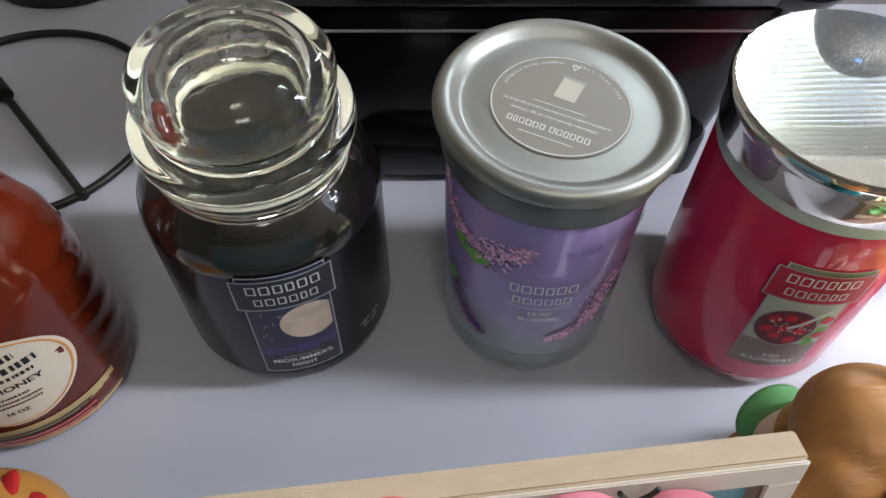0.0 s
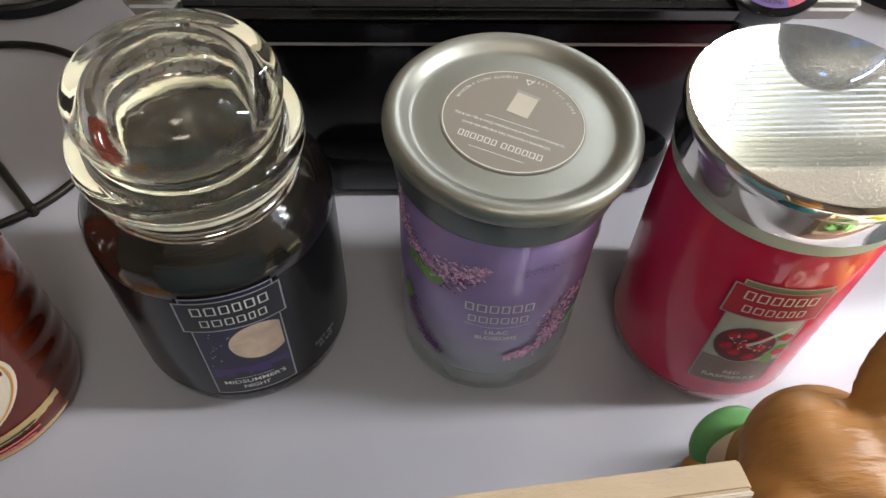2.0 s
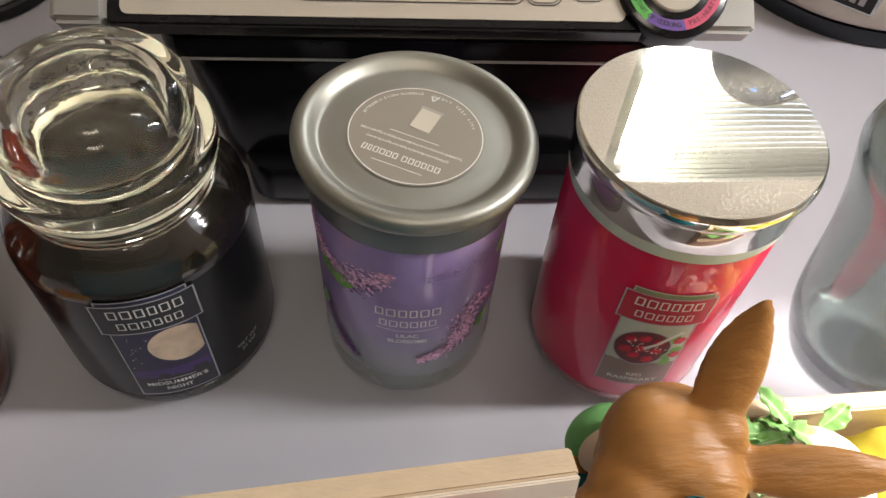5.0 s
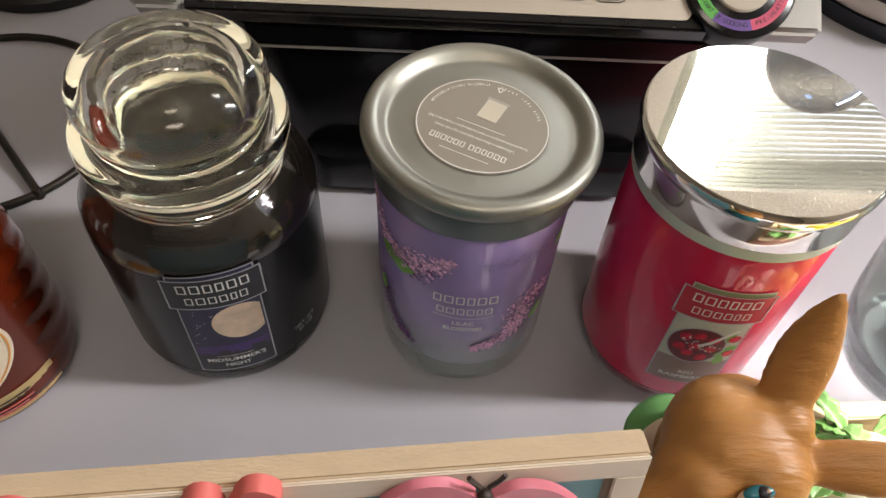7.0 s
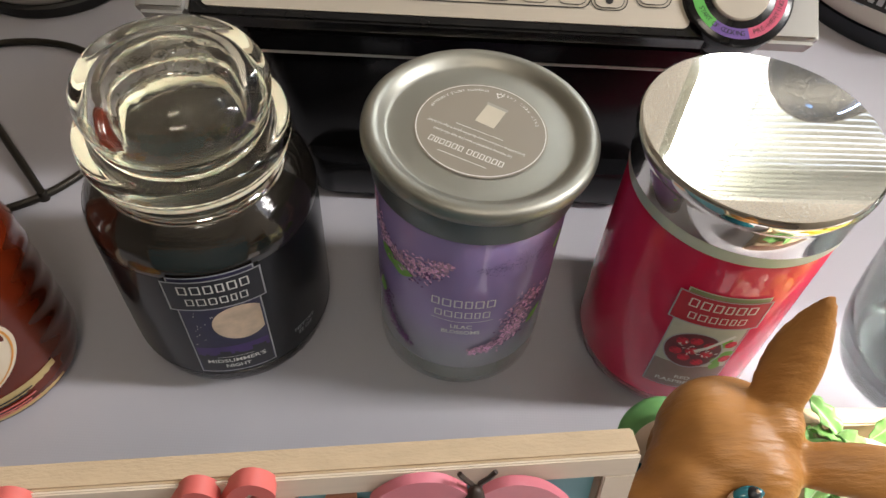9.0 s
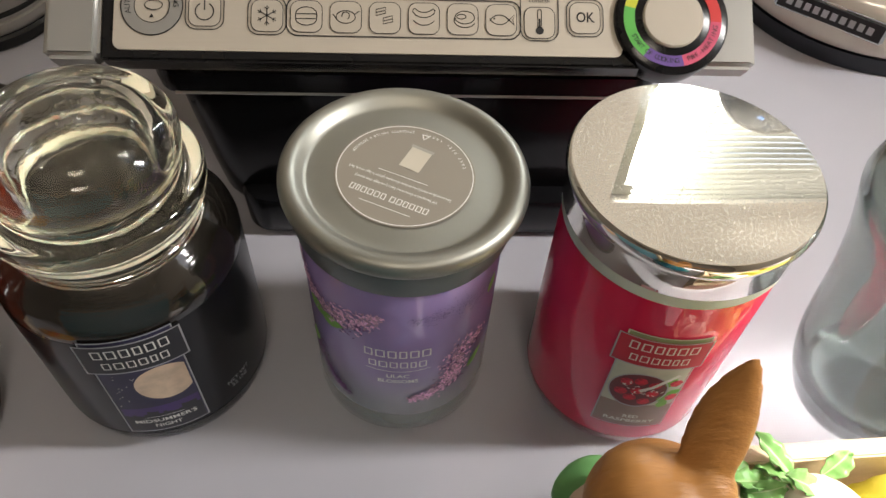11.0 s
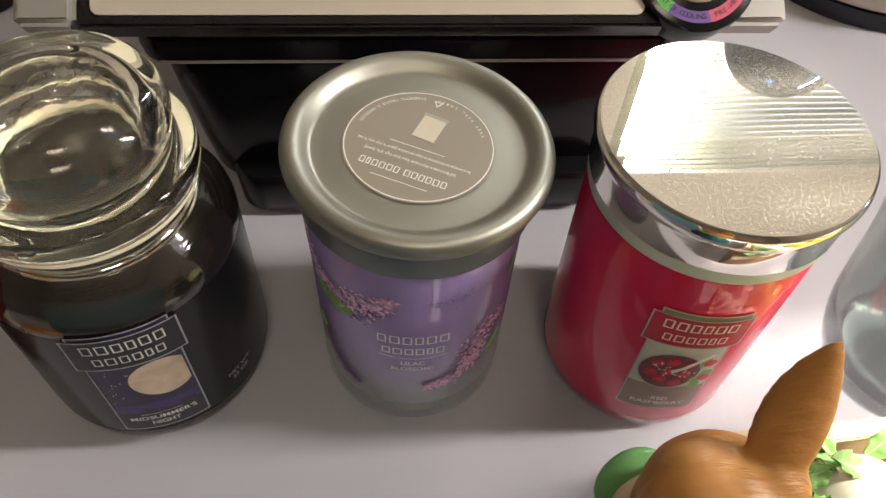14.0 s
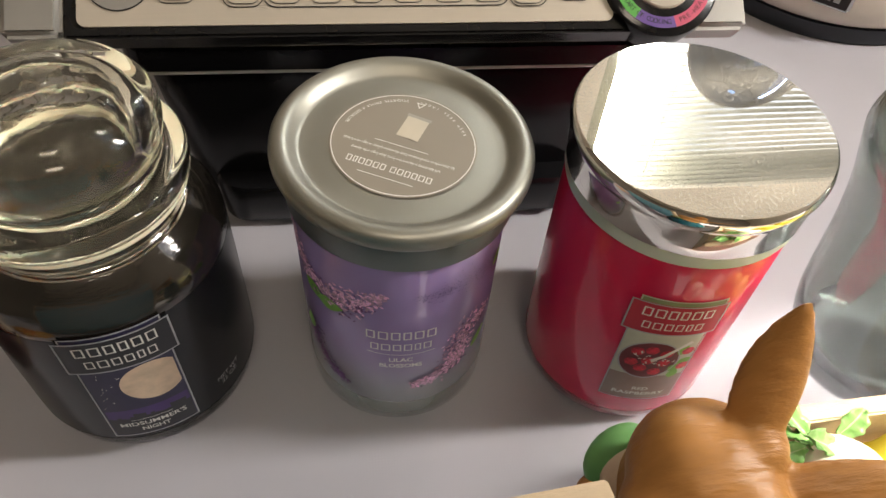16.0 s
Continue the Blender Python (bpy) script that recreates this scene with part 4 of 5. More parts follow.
# ---- wooden tray of fruit and leaves ----
tray = thing("tray", pose(0.27, -0.185, 0, 0, 0, 3.0), "pale pine tray filled with fruit and leaves", "tray")
part("rim_board", box(-0.135, 0.135, 0.106, 0.115, 0, 0.050, 0.001), PINE, tray)
part("rim_board", box(-0.135, 0.135, -0.115, -0.106, 0, 0.050, 0.001), PINE, tray)
part("rim_board", box(-0.135, -0.126, -0.106, 0.106, 0, 0.050, 0.001), PINE, tray)
part("rim_board", box(0.126, 0.135, -0.106, 0.106, 0, 0.050, 0.001), PINE, tray)
part("bottom_board", box(-0.126, 0.126, -0.106, 0.106, 0, 0.008), PINE, tray)


def lemon_mesh():
    prof = [(0, -0.034), (0.004, -0.033), (0.007, -0.029), (0.015, -0.024), (0.022, -0.013), (0.024, 0.0), (0.022, 0.013), (0.015, 0.024), (0.007, 0.029), (0.004, 0.033), (0, 0.034)]
    return lathe(rounded(prof, 2), 28)


first = None
for x, y, z, turn in ((0.232, -0.112, 0.036, (70, 0, 40)), (0.285, -0.110, 0.034, (80, 20, 100)), (0.245, -0.165, 0.034, (85, 0, 150)), (0.310, -0.170, 0.034, (80, 0, 20)), (0.335, -0.115, 0.034, (85, 0, 60))):
    if first is None:
        first = part("lemon", lemon_mesh(), LEMON, m=pose(x, y, z, *turn))
        tagged(first, "yellow lemon lying in the pine tray", "fruit", "lemons in the tray")
    else:
        copy_thing(first, pose(x, y, z, *turn))
first = None
for x, y, z, r in ((0.182, -0.112, 0.036, 1.0), (0.178, -0.165, 0.034, 1.0), (0.210, -0.210, 0.034, 1.05), (0.160, -0.215, 0.032, 0.95)):
    if first is None:
        bm = lathe(rounded([(0, -0.026), (0.012, -0.025), (0.024, -0.014), (0.027, 0.0), (0.024, 0.014), (0.013, 0.024), (0.004, 0.025), (0, 0.022)], 2), 32)
        first = part("round_fruit", bm, CREAM_FRUIT, m=pose(x, y, z, 12, 8, 0))
        tagged(first, "pale cream round fruit in the pine tray", "fruit", "round fruit in the tray")
    else:
        copy_thing(first, pose(x, y, z, 20, -10, 70))


def leaf_mesh(L, w, curl, seed):
    """A crumpled leaf with a sunken midrib and a wavy edge."""
    rng, bm = random.Random(seed), bmesh.new()
    n, p = 12, rng.uniform(0, 6)
    rows = []
    for i in range(n + 1):
        f = i / n
        half = w / 2 * math.sin(math.pi * min(1, f * 0.95 + 0.025)) ** 0.75
        rows.append([bm.verts.new((L * f, half * k, curl * L * math.sin(f * 2.4) + w * (0.22 * abs(k) ** 0.7 + 0.10 * math.sin(i * 1.7 + p + 2 * k) * abs(k)))) for k in (-1, -0.66, -0.33, -0.06, 0.06, 0.33, 0.66, 1)])
    for a, b in zip(rows, rows[1:]):
        for j in range(7):
            bm.faces.new((a[j], a[j + 1], b[j + 1], b[j]))
    for f in bm.faces:
        f.material_index = 1 if abs(f.calc_center_median().y) < 0.03 * w else 0
    return slab(bm, 0.0004)


kinds = []
rng = random.Random(12)
for seed, (L, w, curl) in enumerate(((0.021, 0.012, 0.10), (0.018, 0.011, 0.18), (0.024, 0.011, 0.04))):
    kinds.append(bpy.data.meshes.new("leaf"))
    bm = leaf_mesh(L, w, curl, seed)
    bm.to_mesh(kinds[-1])
    bm.free()
    for x in (LEAF, LEAF_RIB):
        kinds[-1].materials.append(x)
    for f in kinds[-1].polygons:
        f.use_smooth = True
for i in range(34):
    u, v = (rng.uniform(0.146, 0.192), rng.uniform(-0.118, -0.088)) if i % 3 else (rng.uniform(0.148, 0.290), rng.uniform(-0.27, -0.13))
    ob = new("leaf", kinds[i % 3])
    ob.matrix_basis = pose(u, v, 0.042 + 0.012 * rng.random() - 0.02 * max(0, u - 0.2), rng.uniform(-35, 35), rng.uniform(-35, 15), rng.uniform(0, 360))
    tagged(ob, "glossy pale-veined green leaf lying among the fruit", "leaf", "leaves in the tray")

# ---- honey bottle ----
RX, RY = 0.050, 0.045
HPROF = ((0.0, 0.90), (0.003, 0.96), (0.012, 1.0), (0.085, 1.0), (0.100, 0.96), (0.115, 0.85), (0.128, 0.68), (0.139, 0.50), (0.147, 0.38), (0.152, 0.34), (0.160, 0.34))


def honey_at(z):
    for (a, p), (b, q) in zip(HPROF, HPROF[1:]):
        if a <= z <= b:
            return p + (q - p) * (z - a) / (b - a)
    return HPROF[-1][1]


def on_bottle(bm, lift):
    for q in bm.verts:
        u, z = q.co.x, q.co.y
        k = honey_at(z)
        q.co = Vector((u, -(RY * k * math.sqrt(max(0.0, 1 - (u / (RX * k)) ** 2))) - lift, z))
    return bm


honey = thing("honey_bottle", pose(-0.2550, -0.040, 0, 0, 0, 20), "dark amber honey bottle with round cream label", "bottle")
bm = bmesh.new()
rings, n = [], 64
for i in range(81):
    z = 0.160 * i / 80
    k = honey_at(z)
    ring = []
    for j in range(n):
        a = 2 * math.pi * j / n
        side = max(0.0, abs(math.cos(a)) - 0.45) / 0.55
        rib = 1 + 0.010 * side * math.sin((z + 0.016 * math.sin(a)) * 2 * math.pi / 0.0155) * (1 if 0.02 < z < 0.135 else 0)
        ring.append(bm.verts.new((RX * k * rib * math.cos(a), RY * k * math.sin(a), z)))
    rings.append(ring)
for a, b in zip(rings, rings[1:]):
    for j in range(n):
        bm.faces.new((a[j], a[(j + 1) % n], b[(j + 1) % n], b[j]))
bm.faces.new(rings[0][::-1])
bm.faces.new(rings[-1])
part("bottle_body", bm, HONEY, honey, "ribbed dark amber bottle")
part("cap", lathe([(0, 0.160), (0.0195, 0.160), (0.0195, 0.178), (0.018, 0.180), (0, 0.180)], 40), WHITE_GLAZE, honey, "white screw cap")
label = part("label", on_bottle(flat_disc(0.004, 0.060, 0.0315, n=60), 0.0005), HONEY_LABEL, honey, "round cream paper label")
part("label_ring", on_bottle(flat_disc(0.004, 0.060, 0.0302, 0.0294, n=60), 0.0007), ORANGE_INK, label)
part("crown_mark", on_bottle(merge(flat_rect(0.000, 0.008, 0.0845, 0.0855), *[flat_disc(0.0005 + 0.00175 * i, 0.0870 + 0.0012 * (i % 2), 0.0009, n=8) for i in range(5)]), 0.0007), BLACK_INK, label)
for u0, u1, v, h in ((-0.009, 0.018, 0.0790, 0.0042), (-0.016, 0.024, 0.0715, 0.0044), (-0.010, 0.021, 0.0655, 0.0024), (-0.007, 0.014, 0.0520, 0.0016), (-0.010, 0.018, 0.0487, 0.0014), (-0.009, 0.017, 0.0456, 0.0014)):
    x = u0
    rng = random.Random(int(v * 1e4))
    bars = []
    while x < u1:
        w = rng.uniform(0.5, 1.1) * h
        bars.append(flat_rect(x, min(x + w * 0.62, u1), v - h / 2, v + h / 2))
        x += w
    part("print_line", on_bottle(merge(*bars), 0.0007), BLACK_INK, label)
part("print_words", on_bottle(merge(flat_text("RAW HONEY", 0.0036, 0.004, 0.0585, width=0.036, thick=0.0001), flat_text("16 OZ", 0.0026, 0.004, 0.0395, thick=0.0001)), 0.0007), BLACK_INK, label)
band = part("lower_label", on_bottle(flat_rect(-0.036, 0.041, 0.0060, 0.0250), 0.0005), GOLD_LABEL, honey, "gold paper band with small print")
for i, (ink, v) in enumerate(((BLACK_INK, 0.0202), (BLACK_INK, 0.0178), (CORAL, 0.0148), (CORAL, 0.0122), (CORAL, 0.0098))):
    part("print_line", on_bottle(flat_rect(-0.032 + 0.004 * (i > 1), 0.030 - 0.003 * (i % 2), v - 0.0006, v + 0.0006), 0.0007), ink, band)

# ---- painted round ornament ----
dome = thing("ornament", pose(-0.247, -0.142, 0), "ochre glazed round ornament with red painted flower", "ornament")
part("dome", lathe(rounded([(0, 0), (0.038, 0), (0.045, 0.008), (0.043, 0.020), (0.030, 0.032), (0.012, 0.036), (0, 0.036)], 2), 48), OCHRE, dome)
for i in range(5):
    a = 2 * math.pi * i / 5 + 0.3
    bm = bmesh.new()
    blob(bm, (0, 0, 0), (0.010, 0.007, 0.0022), sub=2)
    part("petal", bm, RED_GLAZE, dome, "red glazed petal", m=pose(0.010 + 0.010 * math.cos(a), 0.020 + 0.009 * math.sin(a), 0.0335 - 0.006 * (math.sin(a) > 0), -20, 0, math.degrees(a)))

# ---- wire stand ----
stand = thing("wire_stand", pose(-0.320, 0.142, 0), "dark bronze wire ring stand lying on the table", "stand")
part("ring", tube([(0.087 * math.cos(a), 0.087 * math.sin(a), 0.0030) for a in [2 * math.pi * i / 72 for i in range(72)]], 0.0027, closed=True), WIRE, stand)
d = Vector((0.060, -0.0695, 0)).normalized()
part("spoke", tube([tuple(-d * 0.086 + Vector((0, 0, 0.004))), (0, 0, 0.0062), tuple(d * 0.087 + Vector((0, 0, 0.004)))], 0.0026), WIRE, stand)
part("clasp", tube([tuple(-d * 0.050 + Vector((0, 0, 0.006))), tuple(-d * 0.022 + Vector((0, 0, 0.007)))], 0.0055), WIRE, stand, "thick wire clasp")
part("weld", lathe([(0, 0), (0.0036, 0), (0.0036, 0.005), (0.0024, 0.0068), (0, 0.0068)], 20), WIRE, stand, m=pose(*(d * 0.0865)))

# ---- steel canister ----
pot = thing("canister", pose(-0.338, 0.325, 0), "brushed steel round canister with dark base ring", "canister")
part("base_ring", lathe([(0, 0), (0.064, 0), (0.066, 0.002), (0.066, 0.009), (0.064, 0.011), (0, 0.011)], 64), BLACK_MATT, pot, "dark rubber base ring")
part("body", lathe([(0, 0.011), (0.0625, 0.011), (0.0635, 0.013), (0.0635, 0.020), (0.0615, 0.021), (0.0615, 0.150), (0.058, 0.156), (0, 0.157)], 64), STEEL, pot)
part("seam_ring", lathe([(0.0612, 0.024), (0.0628, 0.0245), (0.0628, 0.0275), (0.0612, 0.028)], 64), BLACK_MATT, pot)

# ---- contact grill ----
grill = thing("contact_grill", pose(0, 0, 0), "steel and black electric contact grill with button panel", "grill")


def rounded_rect(u0, u1, v0, v1, r, n=6):
    pts = []
    for cu, cv, a0 in ((u1 - r, v1 - r, 0), (u0 + r, v1 - r, 90), (u0 + r, v0 + r, 180), (u1 - r, v0 + r, 270)):
        pts += [(cu + r * math.cos(radians(a0 + 90 * i / n)), cv + r * math.sin(radians(a0 + 90 * i / n))) for i in range(n + 1)]
    return pts


def loft(x0, x1, y0, y1, r, levels):
    """A closed tub with rounded corners; levels are (height, inset)."""
    bm = bmesh.new()
    rings = [[bm.verts.new((*p, z)) for p in rounded_rect(x0 + d, x1 - d, y0 + d * 0.5, y1 - d, max(0.003, r - d * 0.4))] for z, d in levels]
    for p, q in zip(rings, rings[1:]):
        for i in range(len(p)):
            j = (i + 1) % len(p)
            bm.faces.new((p[i], p[j], q[j], q[i]))
    bm.faces.new(rings[0][::-1])
    bm.faces.new(rings[-1])
    return bm


part("lower_body", loft(-0.124, 0.137, 0.096, 0.345, 0.026, ((0.010, 0.024), (0.013, 0.018), (0.022, 0.013), (0.045, 0.009), (0.080, 0.004), (0.105, 0.001), (0.109, 0.003))), BLACK_PLASTIC, grill, "glossy black tapered lower housing")
part("drip_tray", loft(-0.098, 0.116, 0.0870, 0.28, 0.018, ((0.003, 0.006), (0.006, 0.001), (0.030, 0.0), (0.033, 0.002))), BLACK_PLASTIC, grill, "black drip tray")
part("plate_edge", loft(-0.127, 0.134, 0.0900, 0.335, 0.014, ((0.1110, 0.004), (0.1125, 0.001), (0.1190, 0.0), (0.1250, 0.001), (0.1265, 0.004))), BLACK_PLASTIC, grill, "glossy black cooking plate edge")
# Thin steel-coloured tube put in as the highlight along the glossy plate edge.
part("edge_highlight", tube([(x, y - 0.0001, 0.1128) for x, y in ((-0.116, 0.0905), (0.122, 0.0905))], 0.0008, n=8), STEEL, grill, "thin bright line standing in for the plate edge's highlight")
for x in (-0.085, 0.090):
    for y in (0.125, 0.315):
        part("foot", lathe([(0, 0), (0.010, 0), (0.010, 0.014), (0, 0.014)], 20), RUBBER, grill, m=pose(x, y, 0))
part("upper_housing", box(-0.160, 0.165, 0.152, 0.340, 0.1420, 0.1840, 0.010, 4), STEEL, grill, "brushed steel upper housing")
PN = pose(0, 0.083, 0.144, 33)
part("panel_left_end", box(-0.1690, -0.1428, -0.0045, 0.077, -0.014, 0.0020, 0.0030, 3), GREY_PLASTIC, grill, "silver plastic panel end", m=PN)
part("panel_right_end", box(0.1205, 0.1735, -0.0045, 0.077, -0.014, 0.0018, 0.0030, 3), GREY_PLASTIC, grill, "silver plastic panel end", m=PN)
part("panel_surround", box(-0.1426, 0.1203, -0.0048, 0.078, -0.014, 0.0000, 0.0012, 2), BLACK_PLASTIC, grill, "black panel surround", m=PN)


def loop_band(pts, w):
    bm = bmesh.new()
    P = [Vector((*p, 0)) for p in pts]
    ins, outs = [], []
    for i, p in enumerate(P):
        d = (P[(i + 1) % len(P)] - P[i - 1]).normalized()
        s = Vector((-d.y, d.x, 0)) * w / 2
        ins.append(bm.verts.new(p + s))
        outs.append(bm.verts.new(p - s))
    for i in range(len(P)):
        j = (i + 1) % len(P)
        bm.faces.new((outs[i], outs[j], ins[j], ins[i]))
    return bm


def face(pts):
    bm = bmesh.new()
    bm.faces.new([bm.verts.new((*p, 0)) for p in pts])
    return bm


panel = part("control_panel", slab(face(rounded_rect(-0.1365, 0.1068, 0.0, 0.062, 0.004)), 0.0010), PANEL, grill, "champagne metal control panel", m=PN)
Z1 = Matrix.Translation((0, 0, 0.0012))
Z2 = Matrix.Translation((0, 0, 0.0014))


def mark(name, bm, ink=BLACK_INK, z=Z2, label=""):
    return part(name, bm, ink, panel, label, m=z)


def button(u, v, icon, double=True):
    bms = [loop_band(rounded_rect(u - 0.0075, u + 0.0075, v - 0.0078, v + 0.0078, 0.0042), 0.0004)]
    if double:
        bms.append(loop_band(rounded_rect(u - 0.0090, u + 0.0090, v - 0.0093, v + 0.0093, 0.0052), 0.0005))
    part("button", slab(face(rounded_rect(u - 0.0073, u + 0.0073, v - 0.0076, v + 0.0076, 0.0040)), 0.0003), PANEL, panel, m=Z1)
    mark("button_outline", merge(*bms))
    mark("button_icon", icon, z=Matrix.Translation((0, 0, 0.0017)))


LW = 0.00045


def arc(u, v, ru, rv, a0, a1, n=14, w=LW):
    return stroke([(u + ru * math.cos(radians(a0 + (a1 - a0) * i / n)), v + rv * math.sin(radians(a0 + (a1 - a0) * i / n))) for i in range(n + 1)], w)


V = 0.0175
button(-0.0941, 0.0196, merge(arc(-0.0941, 0.0190, 0.0043, 0.0043, 120, 420, w=0.0006), stroke([(-0.0941, 0.0195), (-0.0941, 0.0248)], 0.0006)))
flake = []
for k in range(6):
    a = radians(60 * k + 30)
    c, q = math.cos(a), math.sin(a)
    flake.append(stroke([(-0.0648, V), (-0.0648 + 0.0050 * c, V + 0.0050 * q)], 0.0005))
    for e in (-0.7, 0.7):
        flake.append(stroke([(-0.0648 + 0.0030 * c, V + 0.0030 * q), (-0.0648 + 0.0030 * c + 0.0017 * math.cos(a + e), V + 0.0030 * q + 0.0017 * math.sin(a + e))], 0.0004))
button(-0.0648, V, merge(*flake))
us = [-0.0462 + 0.01872 * i for i in range(6)]
burger = merge(arc(us[0], V + 0.0012, 0.0050, 0.0034, 0, 180), stroke([(us[0] - 0.005, V + 0.0012), (us[0] + 0.005, V + 0.0012)], LW), stroke([(us[0] - 0.005, V - 0.0012), (us[0] + 0.005, V - 0.0012)], LW), arc(us[0], V - 0.0012, 0.0050, 0.0032, 180, 360), stroke([(us[0] - 0.005, V - 0.0012), (us[0] - 0.005, V + 0.0012)], LW), stroke([(us[0] + 0.005, V - 0.0012), (us[0] + 0.005, V + 0.0012)], LW))
bird = merge(arc(us[1], V, 0.0046, 0.0032, 20, 380), arc(us[1], V + 0.0006, 0.0018, 0.0018, -60, 200), stroke([(us[1] + 0.004, V + 0.0012), (us[1] + 0.0065, V + 0.0030)], LW), stroke([(us[1] - 0.0044, V - 0.001), (us[1] - 0.0062, V + 0.0014)], LW))
sandwich = merge(*[loop_band([(us[2] + du, V + dv), (us[2] + du + 0.0045, V + dv + 0.0012), (us[2] + du + 0.0045, V + dv - 0.0018), (us[2] + du, V + dv - 0.003)], LW) for du, dv in ((-0.0042, 0.0040), (-0.0008, -0.0002))], stroke([(us[2] - 0.0040, V + 0.0026), (us[2], V + 0.0036)], LW), stroke([(us[2] - 0.0006, V - 0.0016), (us[2] + 0.0036, V - 0.0006)], LW))
sausage = merge(arc(us[3], V + 0.0060, 0.0062, 0.0056, 215, 325), arc(us[3], V + 0.0066, 0.0048, 0.0036, 215, 325), arc(us[3], V + 0.0022, 0.0062, 0.0056, 215, 325), arc(us[3] - 0.0044, V + 0.0036, 0.0009, 0.0012, 60, 250), arc(us[3] + 0.0044, V + 0.0036, 0.0009, 0.0012, -70, 120))
steak = merge(arc(us[4] + 0.001, V + 0.0008, 0.0048, 0.0032, 0, 360), arc(us[4] + 0.001, V - 0.0006, 0.0052, 0.0036, 160, 340), arc(us[4] - 0.0006, V + 0.0012, 0.0022, 0.0012, 0, 360))
fish = merge(arc(us[5] - 0.0008, V - 0.0026, 0.0052, 0.0050, 25, 155), arc(us[5] - 0.0008, V + 0.0026, 0.0052, 0.0050, 205, 335), stroke([(us[5] + 0.0038, V), (us[5] + 0.0064, V + 0.0026), (us[5] + 0.0056, V), (us[5] + 0.0064, V - 0.0026), (us[5] + 0.0038, V)], LW), flat_disc(us[5] - 0.0034, V + 0.0006, 0.0005, n=8))
for u, icon in zip(us, (burger, bird, sandwich, sausage, steak, fish)):
    button(u, V, icon, double=False)
mark("row_outline", loop_band(rounded_rect(us[0] - 0.0094, us[5] + 0.0094, V - 0.0095, V + 0.0095, 0.0055), 0.0006))
T = 0.0661
mark("temp_outline", loop_band(rounded_rect(T - 0.0092, T + 0.0092, V - 0.0100, V + 0.0190, 0.0055), 0.0005))
button(T, V - 0.0010, merge(loop_band(rounded_rect(T - 0.0009, T + 0.0009, V - 0.0035, V + 0.0055, 0.0008), 0.0004), flat_disc(T, V - 0.0050, 0.0020, n=16), stroke([(T, V - 0.005), (T, V + 0.001)], 0.0007)), double=False)
mark("temp_words", merge(flat_text("temp", 0.0026, T, V + 0.0135, width=0.0095), flat_text("control", 0.0020, T, V + 0.0102, width=0.0100)))
button(0.0884, 0.0193, flat_text("OK", 0.0050, 0.0884, 0.0193, width=0.0090, thick=0.0001))
au, av = -0.1188, 0.0214
mark("auto_disc", merge(flat_disc(au, av, 0.0147, 0.0141, n=48), flat_disc(au, av, 0.0084, 0.0080, n=40), flat_disc(au, av + 0.0052, 0.0013, n=3, a0=-90, a1=270), flat_disc(au, av - 0.0052, 0.0013, n=3, a0=90, a1=450), arc(au + 0.0008, av + 0.0004, 0.0042, 0.0024, 0, 360)))
part("auto_face", slab(flat_disc(au, av, 0.0140, 0.0085, n=48), 0.0002), GREY_PLASTIC, panel, "silver ring round the cooking dial", m=Z1)
letters = []
for words, start in (("AUTOMATIC", 196), ("COOKING", 78)):
    for i, ch in enumerate(words):
        a = radians(start - i * 12.5)
        letters.append(flat_text(ch, 0.0026, au + 0.0112 * math.cos(a), av + 0.0112 * math.sin(a), turn=math.degrees(a) - 90))
mark("dial_words", merge(*letters), z=Matrix.Translation((0, 0, 0.0017)))
DU, DV = 0.1309, 0.0189
ring = part("indicator_dial", lathe([(0, -0.012), (0.0275, -0.012), (0.0285, 0.0), (0.0280, 0.0030), (0.0265, 0.0040), (0.0, 0.0040)], 72), BLACK_PLASTIC, grill, "black round dial with rainbow ring", m=PN @ Matrix.Translation((DU, DV, 0)))
for hue, a0, a1 in zip(HUES, (118, 166, 232, 282, 356), (166, 232, 282, 356, 420)):
    part("colour_arc", slab(flat_disc(0, 0, 0.0242, 0.0188, n=72, a0=a0, a1=a1), 0.0003), hue, ring, m=Matrix.Translation((0, 0, 0.0041)))
letters = []
for words, start, step in (("PRE-HEATING", 290, 5.8), ("START OF COOKING", 205, 4.6)):
    for i, ch in enumerate(words):
        if ch != " ":
            a = radians(start + i * step)
            letters.append(flat_text(ch, 0.0024, 0.0214 * math.cos(a), 0.0214 * math.sin(a), turn=math.degrees(a) + 90))
part("dial_words", merge(*letters), BLACK_INK, ring, m=Matrix.Translation((0, 0, 0.0046)))
part("centre_cap", lathe([(0, 0.004), (0.0150, 0.004), (0.0150, 0.0052), (0.0142, 0.0060), (0, 0.0064)], 48), ENAMEL, ring, "pale grey centre light")

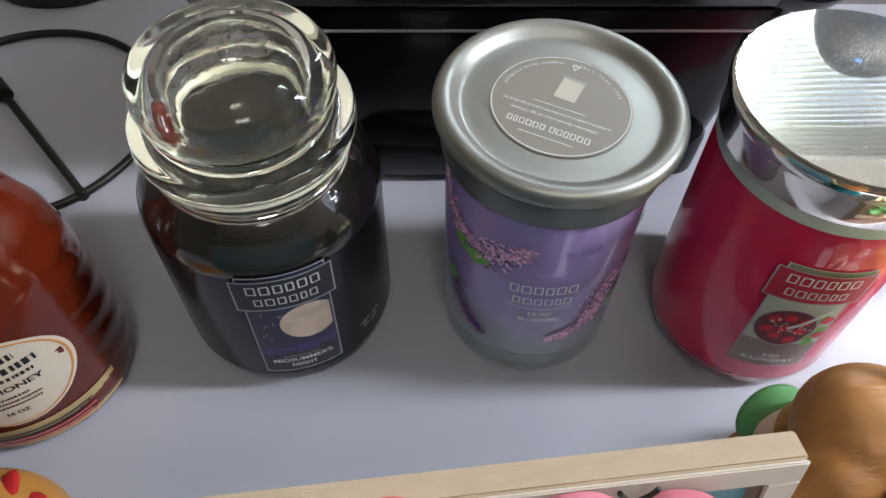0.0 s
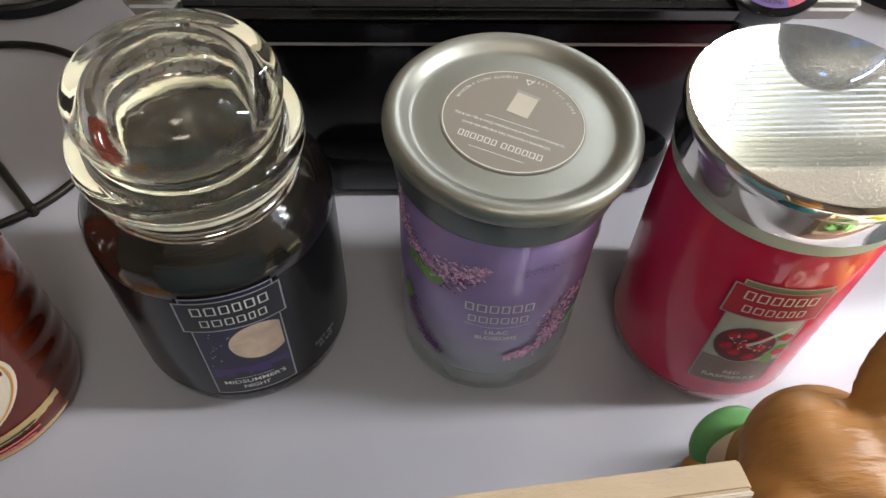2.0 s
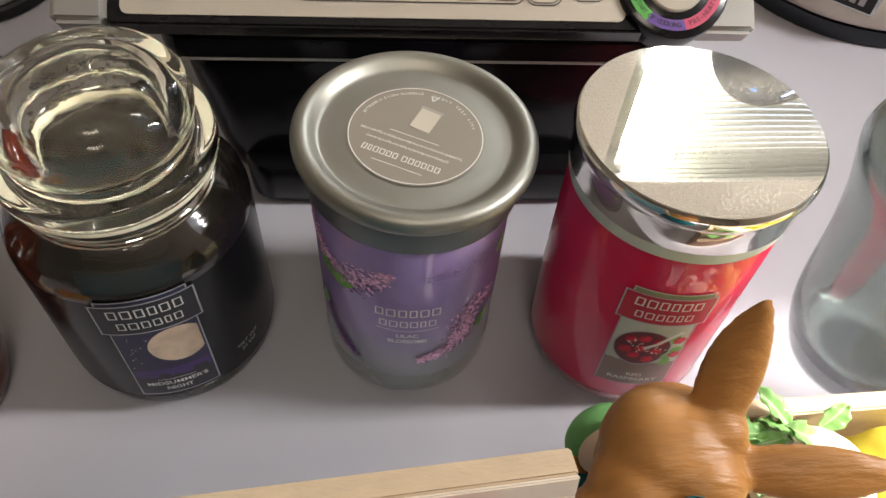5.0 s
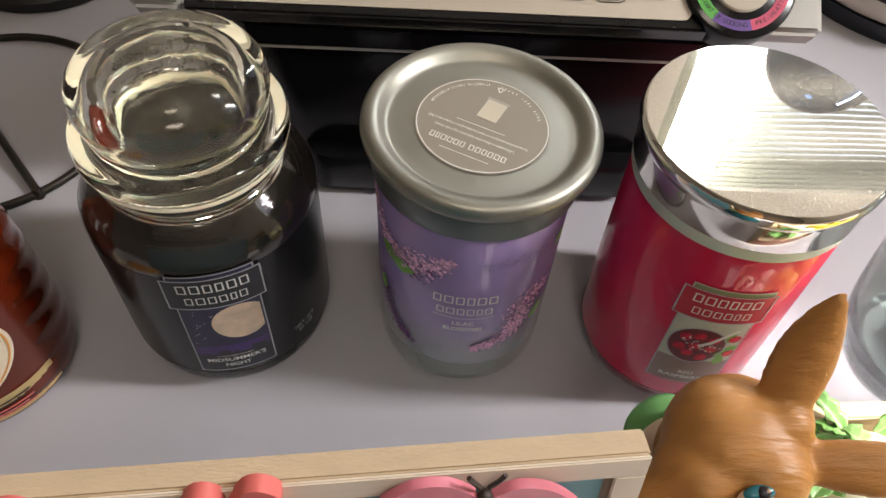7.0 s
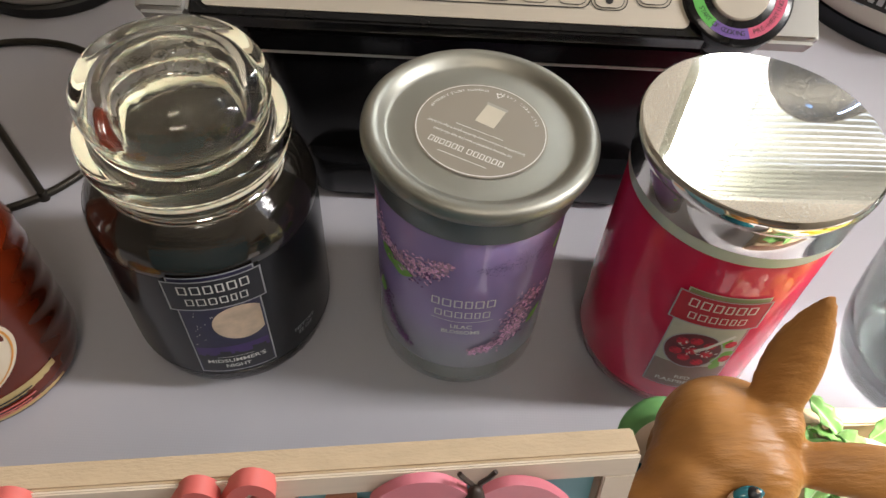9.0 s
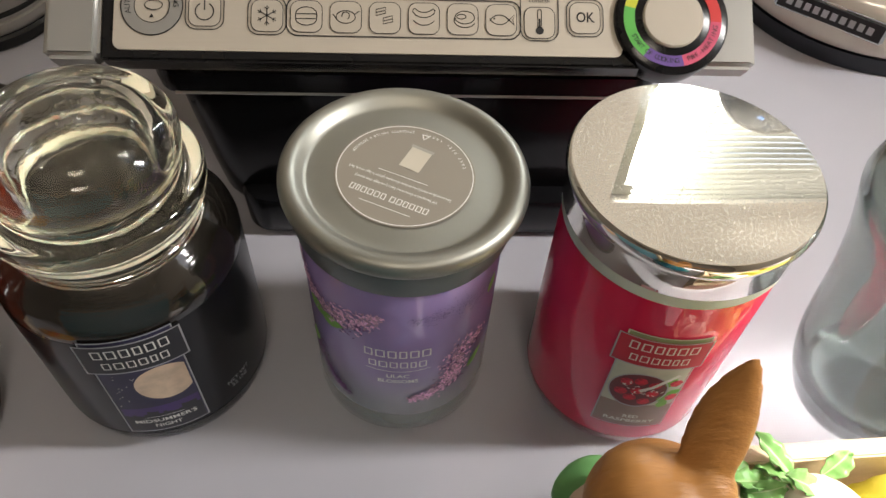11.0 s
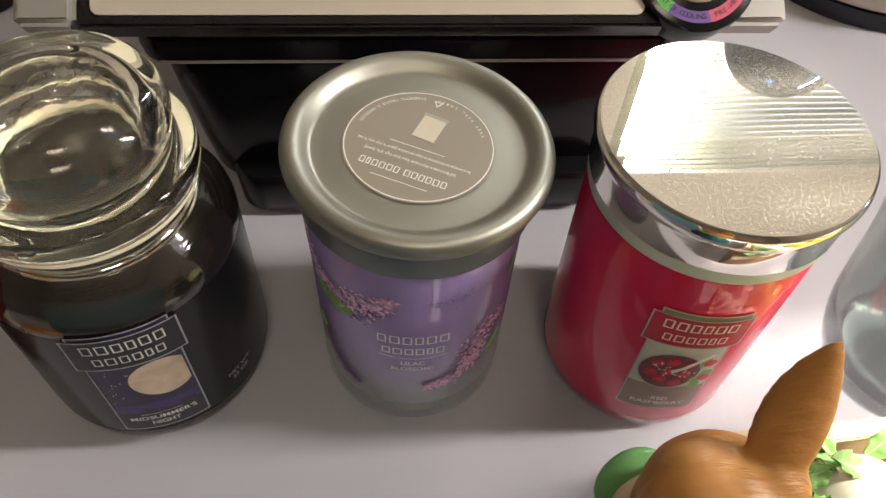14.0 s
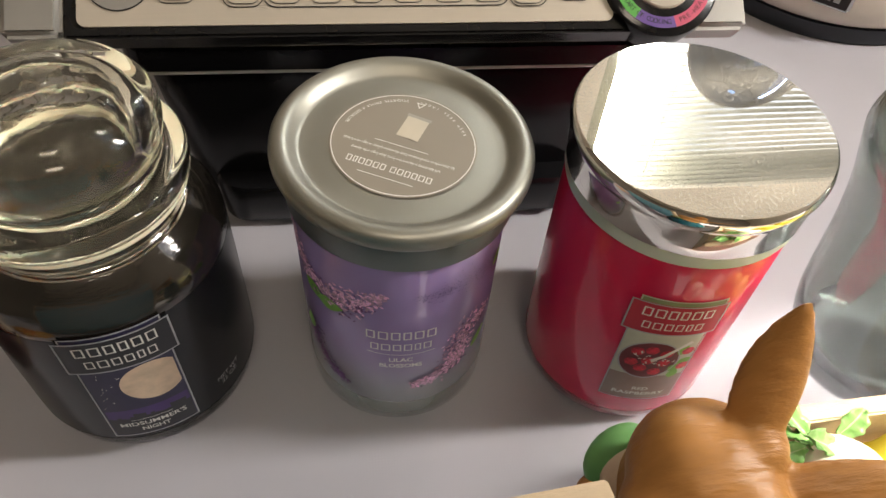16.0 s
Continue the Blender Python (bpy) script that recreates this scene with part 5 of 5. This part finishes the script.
# ---- stand mixer ----
mixer = thing("stand_mixer", pose(0.405, 0.372, 0), "cream enamel stand mixer with dark rubber foot", "mixer")
part("rubber_foot", lathe([(0, 0), (0.118, 0), (0.120, 0.003), (0.119, 0.014), (0, 0.014)], 72, 1.0, 1.0), RUBBER, mixer, "dark rubber foot")
part("base", lathe(rounded([(0, 0.0145), (0.117, 0.0145), (0.122, 0.020), (0.122, 0.034), (0.118, 0.052), (0.108, 0.062), (0.060, 0.066), (0, 0.066)], 2), 72), ENAMEL, mixer, "rounded cream base")
# Column and head are unseen, added for their shade and the lid's reflection.
part("column", lathe(rounded([(0, 0.06), (0.060, 0.06), (0.052, 0.12), (0.050, 0.26), (0.050, 0.33), (0, 0.33)], 2), 48, 1.0, 0.9), ENAMEL, mixer, m=pose(0.03, 0.045, 0))
bm = bmesh.new()
blob(bm, (-0.055, -0.045, 0.366), (0.086, 0.054, 0.052), (0, 0, 45), 4)
part("motor_head", bm, BACKLIT_METAL, mixer, "unseen motor head, dark blue to imitate its backlit reflection")
part("name_plate", box(-0.043, 0.043, -0.0025, 0.0015, -0.0085, 0.0085, 0.0015), GREY_METAL, mixer, "silver framed name plate", m=pose(-0.0745, -0.0925, 0.040, -8, 0, -38.5))
part("plate_field", box(-0.0405, 0.0405, -0.0034, -0.0025, -0.0065, 0.0065), BLACK_MATT, mixer, m=pose(-0.0745, -0.0925, 0.040, -8, 0, -38.5))
for i in range(10):
    part("name_bar", box(-0.034 + i * 0.0070, -0.0295 + i * 0.0070, -0.0040, -0.0034, -0.0028, 0.0028), GREY_INK, mixer, m=pose(-0.0745, -0.0925, 0.040, -8, 0, -38.5))

# ---- glass jar ----
glass_jar = thing("glass_jar", pose(0.2529, -0.0240, 0), "smoky green glass jar with rounded shoulder by the tray", "jar")
wall_out = [(0, 0), (0.031, 0), (0.0350, 0.002), (0.0415, 0.018), (0.0455, 0.034), (0.0475, 0.052), (0.0500, 0.085), (0.0550, 0.115), (0.0615, 0.1380), (0.0630, 0.1450), (0.0590, 0.1530), (0.0450, 0.1570), (0.0300, 0.1580)]
wall_in = [(0.0295, 0.1545), (0.0440, 0.1535), (0.0560, 0.1500), (0.0595, 0.1440), (0.0515, 0.115), (0.0462, 0.085), (0.0435, 0.052), (0.0410, 0.034), (0.0340, 0.016), (0, 0.012)]
part("body", lathe(rounded(wall_out, 2) + rounded(wall_in, 2), 80), SMOKE_GLASS, glass_jar).visible_shadow = False
part("lid", lathe(rounded([(0, 0.1590), (0.0290, 0.1588), (0.0310, 0.1600), (0.0305, 0.1640), (0.0260, 0.1660), (0, 0.1665)], 2), 64), SMOKE_GLASS, glass_jar, "flat round glass lid").visible_shadow = False
